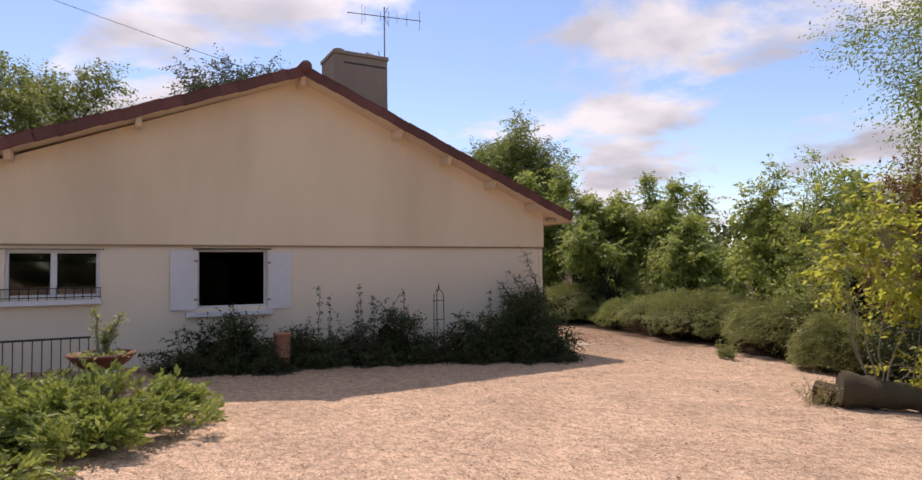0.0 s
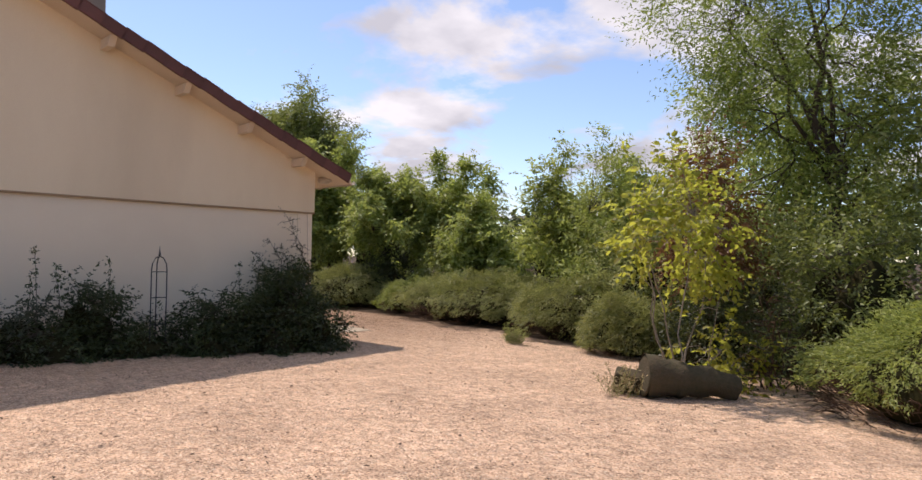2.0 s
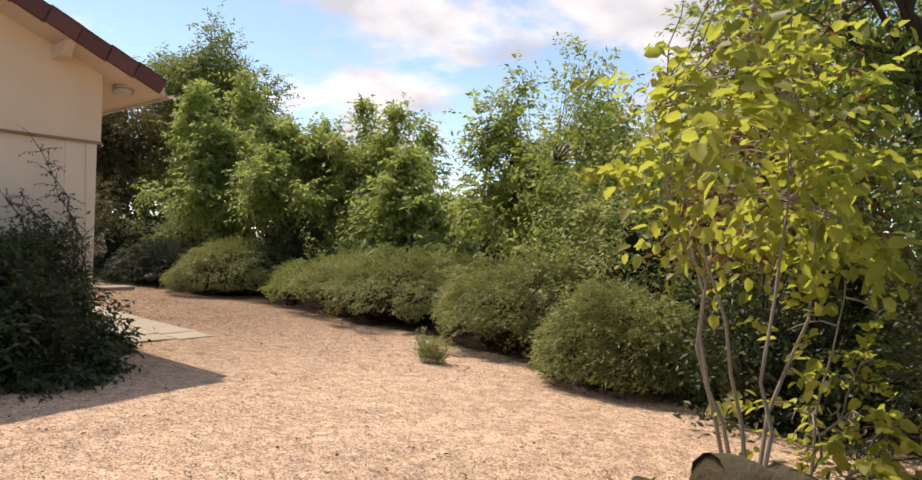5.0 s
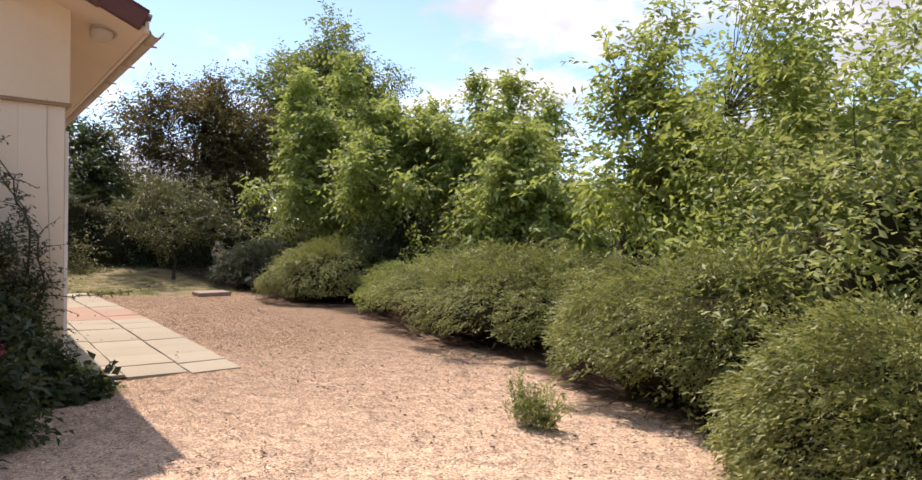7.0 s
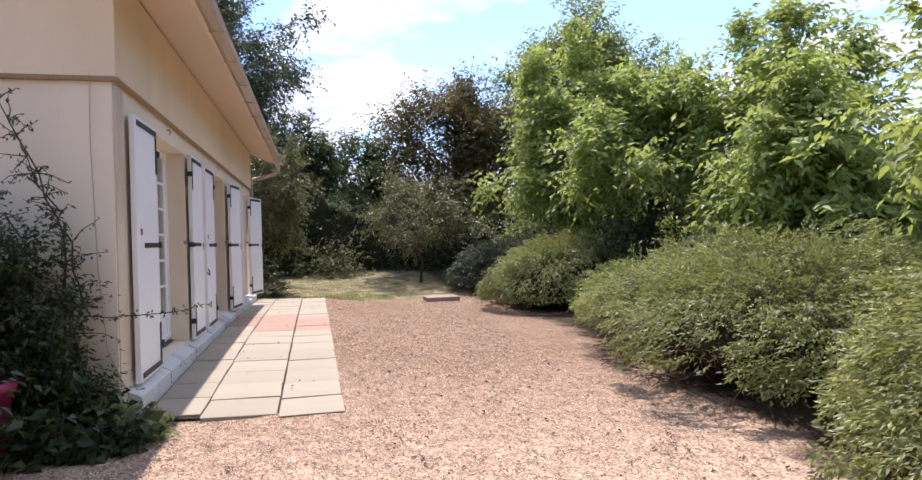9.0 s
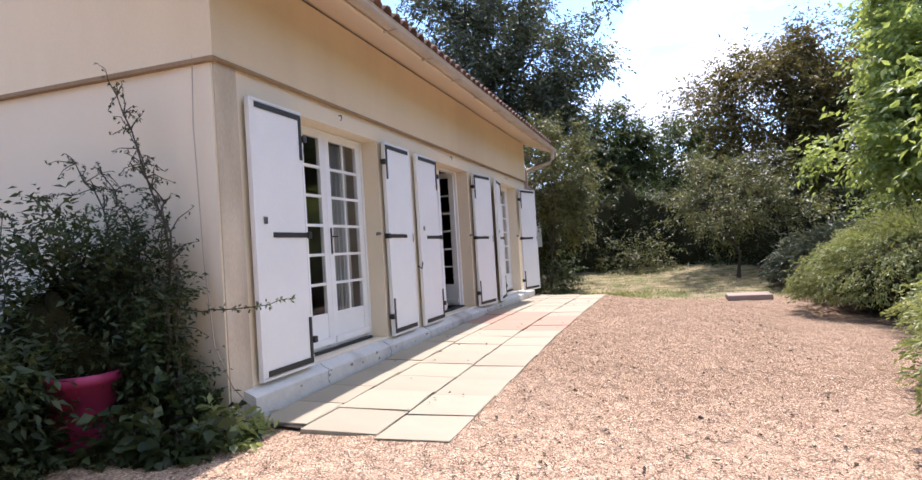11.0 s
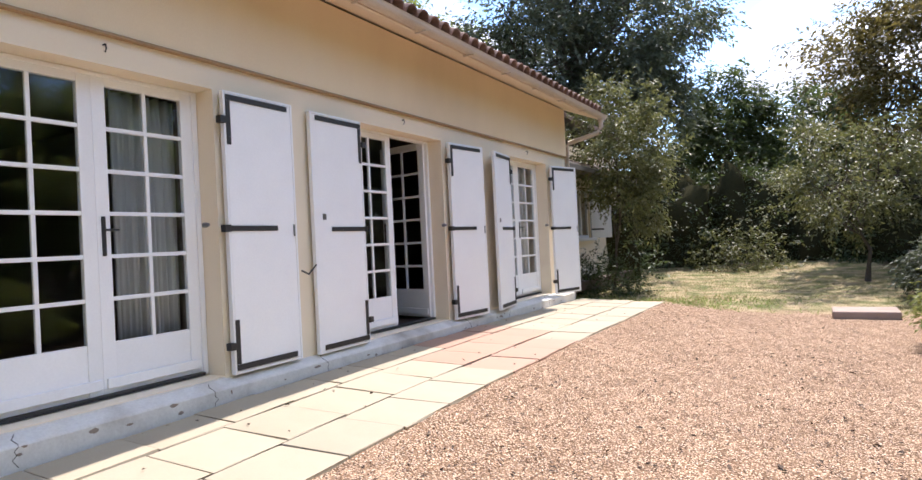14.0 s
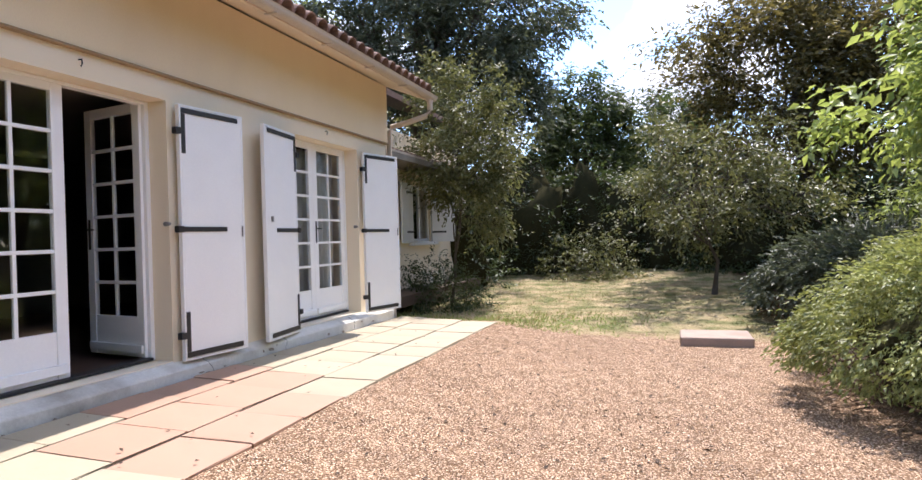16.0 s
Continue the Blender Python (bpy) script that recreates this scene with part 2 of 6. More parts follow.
    edge = nt.nodes.new("ShaderNodeMapRange")
    edge.inputs["From Min"].default_value, edge.inputs["From Max"].default_value = 24.45, 24.85
    nt.links.new(wob.outputs[0], edge.inputs["Value"])
    mx = nt.nodes.new("ShaderNodeMix")
    mx.data_type = "RGBA"
    nt.links.new(edge.outputs[0], mx.inputs["Factor"])
    nt.links.new(earth_and_shade.outputs["Result"], mx.inputs["A"])
    nt.links.new(lawn.outputs[0], mx.inputs["B"])
    # dark leaf mould right of the gravel's edge
    wobx = nt.nodes.new("ShaderNodeMath")
    wobx.operation, wobx.inputs[1].default_value = "MULTIPLY_ADD", 1.2
    nt.links.new(ln.outputs[0], wobx.inputs[0])
    nt.links.new(sep.outputs["X"], wobx.inputs[2])
    lean = nt.nodes.new("ShaderNodeMath")
    lean.operation, lean.inputs[1].default_value = "MULTIPLY_ADD", -0.22
    clampy = nt.nodes.new("ShaderNodeMath")
    clampy.operation, clampy.inputs[1].default_value = "MINIMUM", 16.0
    nt.links.new(sep.outputs["Y"], clampy.inputs[0])
    nt.links.new(clampy.outputs[0], lean.inputs[0])
    nt.links.new(wobx.outputs[0], lean.inputs[2])
    ex = nt.nodes.new("ShaderNodeMapRange")
    ex.inputs["From Min"].default_value, ex.inputs["From Max"].default_value = 12.3, 12.7
    nt.links.new(lean.outputs[0], ex.inputs["Value"])
    mx2 = nt.nodes.new("ShaderNodeMix")
    mx2.data_type = "RGBA"
    mx2.inputs["B"].default_value = (0.075, 0.05, 0.03, 1)
    nt.links.new(ex.outputs[0], mx2.inputs["Factor"])
    nt.links.new(mx.outputs["Result"], mx2.inputs["A"])
    nt.links.new(mx2.outputs["Result"], b.inputs["Base Color"])
    bp = nt.nodes.new("ShaderNodeBump")
    bp.inputs["Strength"].default_value, bp.inputs["Distance"].default_value = 1.0, 0.013
    inv = nt.nodes.new("ShaderNodeMath")
    inv.operation, inv.inputs[0].default_value = "SUBTRACT", 1.0
    nt.links.new(vor.outputs["Distance"], inv.inputs[1])
    nt.links.new(inv.outputs[0], bp.inputs["Height"])
    rake = nt.nodes.new("ShaderNodeTexNoise")
    rake.inputs["Scale"].default_value, rake.inputs["Detail"].default_value = 8.0, 4
    mp = nt.nodes.new("ShaderNodeMapping")
    mp.inputs["Rotation"].default_value, mp.inputs["Scale"].default_value = (0, 0, 0.75), (1.0, 0.45, 1.0)
    nt.links.new(co.outputs["Object"], mp.inputs["Vector"])
    nt.links.new(mp.outputs[0], rake.inputs["Vector"])
    bp2 = nt.nodes.new("ShaderNodeBump")
    bp2.inputs["Strength"].default_value, bp2.inputs["Distance"].default_value = 1.0, 0.15
    nt.links.new(rake.outputs[0], bp2.inputs["Height"])
    nt.links.new(bp2.outputs[0], bp.inputs["Normal"])
    nt.links.new(bp.outputs[0], b.inputs["Normal"])
    return m


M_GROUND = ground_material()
M_RENDER = material("ochre_render", (0.82, 0.725, 0.565), 0.93, (0.77, 0.67, 0.515), 1.6, 160, 0.25, 0.004, stain=0.10)
M_RENDER_UP = material("ochre_render_upper", (0.83, 0.71, 0.51), 0.93, (0.74, 0.61, 0.43), 1.6, 160, 0.25, 0.004, stain=0.32, stretch=(1, 1, 0.3))
M_SOFFIT = material("painted_soffit", (0.72, 0.60, 0.47), 0.8, (0.66, 0.54, 0.41), 2.5, 60, 0.1, 0.003)
M_WHITE = material("white_paint", (0.89, 0.89, 0.895), 0.5, (0.82, 0.82, 0.83), 3.0, 70, 0.08, 0.002, per="object", spread=0.03)
M_WHITE_OLD = material("weathered_white_paint", (0.74, 0.745, 0.75), 0.6, (0.60, 0.61, 0.62), 4.0, 50, 0.15, 0.003, stain=0.3)
M_IRON = material("black_iron", (0.018, 0.018, 0.02), 0.55, (0.03, 0.028, 0.027), 30, 200, 0.15, 0.001, spec=0.5)
M_STEEL = material("grey_steel", (0.30, 0.30, 0.31), 0.4, (0.18, 0.17, 0.16), 40, 200, 0.1, 0.001, metal=0.8)
M_CONCRETE = material("pale_concrete", (0.74, 0.72, 0.67), 0.9, (0.58, 0.555, 0.51), 9.0, 60, 0.4, 0.006, stain=0.8)
M_SLAB = material("cream_slab", (0.41, 0.35, 0.25), 0.85, (0.35, 0.295, 0.21), 5.0, 110, 0.15, 0.003, per="object", spread=0.06, stain=0.15)
M_SLAB_PINK = material("pink_slab", (0.42, 0.265, 0.185), 0.85, (0.37, 0.235, 0.165), 5.0, 110, 0.15, 0.003, per="object", spread=0.06, stain=0.12)
M_TILE = material("brown_roof_tile", (0.24, 0.135, 0.095), 0.85, (0.13, 0.08, 0.065), 5.0, 60, 0.4, 0.006, per="object", spread=0.25, stain=0.4)
M_VERGE = material("red_brown_verge_tile", (0.17, 0.065, 0.05), 0.75, (0.10, 0.045, 0.04), 5.0, 60, 0.35, 0.005, per="object", spread=0.2)
M_GUTTER = material("beige_gutter", (0.56, 0.47, 0.38), 0.55, (0.44, 0.36, 0.29), 4.0, 60, 0.15, 0.003, stain=0.35)
M_CHIMNEY = material("grey_brown_chimney_render", (0.32, 0.255, 0.20), 0.95, (0.23, 0.185, 0.15), 2.0, 60, 0.5, 0.008, stain=0.4)
M_BARK = material("grey_brown_bark", (0.12, 0.095, 0.07), 0.95, (0.055, 0.043, 0.033), 9.0, 40, 0.9, 0.02, stretch=(1, 1, 0.25))
M_BARK_PALE = material("pale_smooth_bark", (0.30, 0.26, 0.20), 0.9, (0.20, 0.17, 0.13), 9.0, 50, 0.5, 0.006, stretch=(1, 1, 0.3))
M_LOG = material("mossy_weathered_log", (0.10, 0.07, 0.042), 0.95, (0.045, 0.045, 0.018), 6.0, 40, 0.9, 0.02, stretch=(0.4, 1, 1))
M_TERRA = material("terracotta", (0.50, 0.24, 0.15), 0.85, (0.40, 0.19, 0.12), 8, 60, 0.2, 0.003, stain=0.2)
M_BOWL = material("red_brown_glazed_clay", (0.22, 0.055, 0.05), 0.5, (0.15, 0.045, 0.04), 8, 60, 0.15, 0.002)
M_PINK = material("magenta_plastic", (0.50, 0.055, 0.17), 0.45, (0.42, 0.05, 0.15), 6, 60, 0.05, 0.001, stain=0.15)
M_SOIL = material("dark_soil", (0.06, 0.042, 0.028), 1.0, (0.03, 0.022, 0.015), 20, 90, 0.8, 0.01)
# dark body colour that stands in for shade inside the shrubs
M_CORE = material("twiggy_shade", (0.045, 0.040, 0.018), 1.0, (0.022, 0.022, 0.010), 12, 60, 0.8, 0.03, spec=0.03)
M_TWIG = material("dry_brown_twigs", (0.13, 0.075, 0.045), 0.95, (0.07, 0.042, 0.028), 20, 60, 0.3, 0.004, per="island", spread=0.4)
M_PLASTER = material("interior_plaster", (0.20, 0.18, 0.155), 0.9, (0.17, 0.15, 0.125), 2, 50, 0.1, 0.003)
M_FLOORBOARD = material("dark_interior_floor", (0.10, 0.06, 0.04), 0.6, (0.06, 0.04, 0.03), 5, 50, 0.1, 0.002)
M_CURTAIN = material("grey_sheer_curtain", (0.62, 0.60, 0.57), 0.95, (0.54, 0.52, 0.50), 8, 120, 0.1, 0.002)
M_GLASS = glass_material("window_glass")
M_PEBBLE = material("gravel_stones", (0.80, 0.58, 0.42), 0.9, (0.60, 0.42, 0.29), 30, 120, 0.2, 0.002, per="island", spread=0.5)
M_DEBRIS = material("dead_leaves", (0.09, 0.06, 0.04), 0.95, (0.05, 0.035, 0.025), 30, 90, 0.2, 0.002, per="island", spread=0.5)
M_GRASS = leaf_material("lawn_grass", (0.27, 0.29, 0.10), (0.19, 0.29, 0.07), (0.45, 0.52, 0.12))
M_DRYGRASS = leaf_material("dry_grass", (0.46, 0.36, 0.20), (0.36, 0.31, 0.15), (0.5, 0.42, 0.2))
M_WALNUT = leaf_material("walnut_leaves", (0.15, 0.205, 0.055), (0.37, 0.43, 0.13), (0.62, 0.70, 0.13), rough=0.55, mix=0.42)
M_YOUNG = leaf_material("young_bright_leaves", (0.15, 0.21, 0.05), (0.38, 0.43, 0.11), (0.62, 0.68, 0.12), rough=0.55, mix=0.46)
M_YELLOWGREEN = leaf_material("yellow_green_leaves", (0.075, 0.105, 0.022), (0.31, 0.325, 0.06), (0.80, 0.82, 0.10), mix=0.62)
M_OAK = leaf_material("dark_oak_leaves", (0.08, 0.11, 0.035), (0.24, 0.28, 0.09), (0.42, 0.48, 0.09), mix=0.4)
M_OLIVE = leaf_material("grey_olive_leaves", (0.045, 0.055, 0.035), (0.11, 0.12, 0.075), (0.15, 0.18, 0.08), mix=0.35)
M_BROWNING = leaf_material("browning_leaves", (0.05, 0.05, 0.017), (0.16, 0.12, 0.04), (0.26, 0.21, 0.05), mix=0.38)
M_DARKOAK = leaf_material("dark_background_leaves", (0.032, 0.05, 0.018), (0.085, 0.11, 0.038), (0.14, 0.18, 0.04), mix=0.35)
M_FRUIT = leaf_material("olive_fruit_tree_leaves", (0.065, 0.072, 0.026), (0.19, 0.185, 0.07), (0.24, 0.25, 0.07), mix=0.32)
M_RUST = leaf_material("rust_brown_leaves", (0.10, 0.055, 0.025), (0.24, 0.12, 0.055), (0.34, 0.16, 0.05))
M_HEDGE = leaf_material("cotoneaster_leaves", (0.10, 0.125, 0.035), (0.41, 0.42, 0.145), (0.42, 0.45, 0.10), mix=0.32)
M_HEDGE_LIGHT = leaf_material("juniper_sprays", (0.13, 0.18, 0.04), (0.40, 0.44, 0.12), (0.50, 0.58, 0.10), mix=0.34)
# leaf colour darkened to carry the shade these shrubs stand in
M_SHADE = leaf_material("shade_dark_shrub_leaves", (0.022, 0.036, 0.012), (0.07, 0.09, 0.03), (0.12, 0.16, 0.035), mix=0.30)
M_LIGHTLEAF = leaf_material("light_green_leaves", (0.16, 0.20, 0.065), (0.40, 0.43, 0.17), (0.60, 0.65, 0.18), mix=0.45)
M_ACACIA = leaf_material("feathery_acacia_leaves", (0.09, 0.14, 0.036), (0.24, 0.31, 0.08), (0.42, 0.52, 0.09), mix=0.45)


# ---- building helpers ----
def fast_mesh(name, V, F, mat, smooth=False):
    """A mesh object from an array of vertices and an array of equal-sided faces."""
    V = np.asarray(V, dtype=np.float32)
    F = np.asarray(F, dtype=np.int32)
    me = bpy.data.meshes.new(name)
    n, k = F.shape
    me.vertices.add(len(V))
    me.vertices.foreach_set("co", V.ravel())
    me.loops.add(n * k)
    me.loops.foreach_set("vertex_index", F.ravel())
    me.polygons.add(n)
    me.polygons.foreach_set("loop_start", np.arange(0, n * k, k, dtype=np.int32))
    if smooth:
        me.polygons.foreach_set("use_smooth", np.ones(n, dtype=bool))
    me.update(calc_edges=True)
    me.validate()
    me.materials.append(mat)
    return me


def put(name, me, parent=None, label=""):
    ob = new(name, me)
    if parent is not None:
        ob.parent = parent
    if label:
        ob["label"] = label
    return ob


def part(name, bm, mat, parent, label="", smooth=False):
    me = bpy.data.meshes.new(name)
    bm.normal_update()
    bm.to_mesh(me)
    bm.free()
    me.materials.append(mat)
    if smooth:
        for p in me.polygons:
            p.use_smooth = True
    return put(name, me, parent, label)


def thing(name, at, label, category, group="", kind=""):
    e = new(name)
    e.location = at
    e.empty_display_size = 0.1
    return tagged(e, label, category, group, kind)


def add_box(bm, a, b, m=None):
    a, b = Vector(a), Vector(b)
    mat = Matrix.Translation((a + b) / 2) @ Matrix.Diagonal((*(b - a), 1))
    if m is not None:
        mat = m @ mat
    return bmesh.ops.create_cube(bm, size=1, matrix=mat)["verts"]


def boxes(*pairs, bevel=0.0):
    bm = bmesh.new()
    for a, b in pairs:
        add_box(bm, a, b)
    if bevel > 0:
        bmesh.ops.bevel(bm, geom=bm.edges[:], offset=bevel, segments=2, profile=0.5, affect="EDGES")
    return bm


def prism(points, z0, z1):
    """An upright prism over a polygon."""
    bm = bmesh.new()
    f = bm.faces.new([bm.verts.new((x, y, z0)) for x, y in points])
    top = bmesh.ops.extrude_face_region(bm, geom=[f])["geom"]
    bmesh.ops.translate(bm, verts=[v for v in top if isinstance(v, bmesh.types.BMVert)], vec=(0, 0, z1 - z0))
    bmesh.ops.recalc_face_normals(bm, faces=bm.faces[:])
    return bm


def lathe(profile, steps=28):
    """A turned body from (radius, height) pairs."""
    bm = bmesh.new()
    rings = []
    for r, z in profile:
        rings.append([bm.verts.new((r * math.cos(2 * math.pi * i / steps), r * math.sin(2 * math.pi * i / steps), z)) for i in range(steps)])
    for a, b in zip(rings, rings[1:]):
        for i in range(steps):
            bm.faces.new((a[i], a[(i + 1) % steps], b[(i + 1) % steps], b[i]))
    bm.faces.new(rings[-1])
    bm.faces.new(rings[0][::-1])
    return bm


def tube_arrays(points, radii, sides=7):
    """Vertices and quads of a tapered tube along points."""
    P = np.asarray(points, dtype=float)
    n = len(P)
    T = np.gradient(P, axis=0)
    T /= np.linalg.norm(T, axis=1)[:, None] + 1e-9
    ref = np.where(np.abs(T[:, 2:3]) > 0.9, np.array([[1.0, 0, 0]]), np.array([[0, 0, 1.0]]))
    A = np.cross(T, ref)
    A /= np.linalg.norm(A, axis=1)[:, None] + 1e-9
    B = np.cross(T, A)
    ang = np.linspace(0, 2 * math.pi, sides, endpoint=False)
    r = np.asarray(radii, dtype=float)
    V = P[:, None, :] + r[:, None, None] * (np.cos(ang)[None, :, None] * A[:, None, :] + np.sin(ang)[None, :, None] * B[:, None, :])
    i = np.arange(n - 1)[:, None] * sides
    j = np.arange(sides)[None, :]
    k = (j + 1) % sides
    F = np.stack([i + j, i + k, i + sides + k, i + sides + j], axis=-1).reshape(-1, 4)
    return V.reshape(-1, 3), F


def join_arrays(pieces):
    Vs, Fs, off = [], [], 0
    for V, F in pieces:
        Vs.append(V)
        Fs.append(F + off)
        off += len(V)
    return np.concatenate(Vs), np.concatenate(Fs)


def tubes(name, lines, mat, parent=None, label="", sides=7):
    V, F = join_arrays([tube_arrays(p, r, sides) for p, r in lines])
    return put(name, fast_mesh(name, V, F, mat, True), parent, label)


def unit(A):
    return A / (np.linalg.norm(A, axis=1)[:, None] + 1e-9)


def leaf_arrays(P, D, length, width, rng, up=1.0, fold=0.18, curl=0.12, oval=False):
    """Folded pointed blades: base P, direction D."""
    n = len(P)
    D = unit(D)
    N0 = rng.normal(0, 0.6, (n, 3))
    N0[:, 2] += up
    S = unit(np.cross(D, N0))
    N = np.cross(S, D)
    length = np.asarray(length).reshape(-1, 1) * np.ones((n, 1))
    width = np.asarray(width).reshape(-1, 1) * np.ones((n, 1))
    tip = P + D * length - N * length * curl
    mid = P + D * length * 0.42
    lft = mid + S * width * 0.5 + N * width * fold
    rgt = mid - S * width * 0.5 + N * width * fold
    if oval:
        m2 = P + D * length * 0.72 - N * length * curl * 0.4
        l1, r1_ = P + D * length * 0.28 + S * width * 0.46 + N * width * fold, P + D * length * 0.28 - S * width * 0.46 + N * width * fold
        l2, r2_ = m2 + S * width * 0.42 + N * width * fold, m2 - S * width * 0.42 + N * width * fold
        V = np.stack([P, r1_, r2_, tip, l2, l1], axis=1).reshape(-1, 3)
        b = np.arange(n)[:, None] * 6
        F = np.concatenate([b + np.array([q]) for q in ([0, 1, 2], [0, 2, 3], [0, 3, 4], [0, 4, 5])], axis=1).reshape(-1, 3)
        return V, F
    V = np.stack([P, rgt, tip, lft], axis=1).reshape(-1, 3)
    b = np.arange(n)[:, None] * 4
    F = np.concatenate([b + np.array([[0, 1, 2]]), b + np.array([[0, 2, 3]])], axis=1).reshape(-1, 3)
    return V, F


def curve_line(a, b, sag, n=7, rng=None, wob=0.0):
    a, b = np.asarray(a, float), np.asarray(b, float)
    t = np.linspace(0, 1, n)[:, None]
    P = a + (b - a) * t
    P[:, 2] += (4 * t * (1 - t) * sag)[:, 0]
    if rng is not None and wob > 0:
        P[1:-1] += rng.normal(0, wob, (n - 2, 3))
    return P


def terrace_z(y):
    """Height of the slabs, which rise a little towards the middle door."""
    return np.interp(y, [13.6, 17.3, 20.0, 24.0], [0.0, 0.075, 0.075, 0.035])


def gz(x, y):
    """Height of the ground."""
    x = np.asarray(x, float)
    y = np.asarray(y, float)
    z = 0.34 - 0.036 * np.clip(x, -6, 13.6)
    z = np.where(y > 23.5, z + (-0.10 - z) * np.clip((y - 23.5) / 2.0, 0, 1), z)
    z = z + 0.38 * np.clip((y - 26.0) / 9.0, 0, 1) ** 1.3
    d = np.hypot(np.maximum(np.maximum(9.9 - x, x - 11.54), 0), np.maximum(np.maximum(13.58 - y, y - 24.0), 0))
    z = z + np.clip(1 - d / 1.3, 0, 1) ** 2 * (terrace_z(y) - 0.014 - z)
    return z


def gz1(x, y):
    return float(gz(x, y))


def sprays(C, mid, n, reach, rng, droop, per=9):
    """Places and directions of leaves set in two ranks along arching twigs."""
    k = n // per
    who = rng.integers(0, len(C), k)
    out = unit(unit(C[who] - mid) * 0.7 + rng.normal(0, 0.6, (k, 3)))
    start = C[who] + rng.normal(0, 1, (k, 3)) * reach * 0.4
    length = reach * (0.8 + 1.4 * rng.random((k, 1)))
    q = ((np.arange(per) + 0.6) / per)[None, :, None]
    P = start[:, None] + out[:, None] * q * length[:, None]
    P[..., 2] -= (droop * 0.55 * length * q[0, :, 0][None] ** 2)
    T = np.repeat(out[:, None], per, 1)
    T[..., 2] -= droop * q[..., 0]
    side = unit(np.cross(out, rng.normal(0, 0.5, (k, 3)) + [0, 0, 1]))
    sgn = np.where(np.arange(per) % 2, 1.0, -1.0)[None, :, None]
    D = T * 0.6 + side[:, None] * sgn * 0.75 + rng.normal(0, 0.22, P.shape)
    D[..., 2] -= droop * 0.5
    return P.reshape(-1, 3) + rng.normal(0, 0.012, (k * per, 3)), D.reshape(-1, 3)


def bare_tree(base, top, clumps, trunk_r, rng, split=0.35, sides=8, limb=0.45):
    """Lines of trunk, limbs and branches that reach the clumps."""
    base, top = np.asarray(base, float), np.asarray(top, float)
    n = 9
    t = np.linspace(0, 1, n)[:, None]
    trunk = base + (top - base) * t
    trunk[1:-1] += rng.normal(0, 0.018 * np.linalg.norm(top - base), (n - 2, 3)) * [1, 1, 0.2]
    rad = trunk_r * (1 - 0.82 * t[:, 0]) * (1 + 0.5 * np.exp(-t[:, 0] * 16))
    lines = [(trunk, rad)]
    order = rng.permutation(len(clumps))
    main = order[: max(5, len(clumps) // 9)]
    nodes = []
    for i in main:
        c = clumps[i]
        s = np.clip(split + (1 - split) * rng.random() * 0.8, 0.1, 0.93)
        k = s * (n - 1)
        a = trunk[int(k)] + (trunk[int(k) + 1] - trunk[int(k)]) * (k - int(k))
        ra = trunk_r * (1 - 0.82 * s) * (0.45 + 0.3 * rng.random())
        P = curve_line(a, c, 0.12 * np.linalg.norm(c - a) * (rng.random() - 0.2), 7, rng, 0.03 * np.linalg.norm(c - a))
        lines.append((P, np.linspace(ra, max(0.008, ra * 0.18), 7)))
        nodes.extend((P[j], ra * (1 - 0.82 * j / 6)) for j in (2, 3, 4, 5))
    pts = np.array([p for p, _ in nodes])
    for i in order[len(main):]:
        c = clumps[i]
        j = int(np.argmin(np.linalg.norm(pts - c, axis=1)))
        P = curve_line(pts[j], c, 0.1 * (rng.random() - 0.3), 5, rng, 0.04 * np.linalg.norm(c - pts[j]))
        lines.append((P, np.linspace(min(nodes[j][1] * 0.6, 0.05), 0.006, 5)))
    return lines, 1 + len(main)


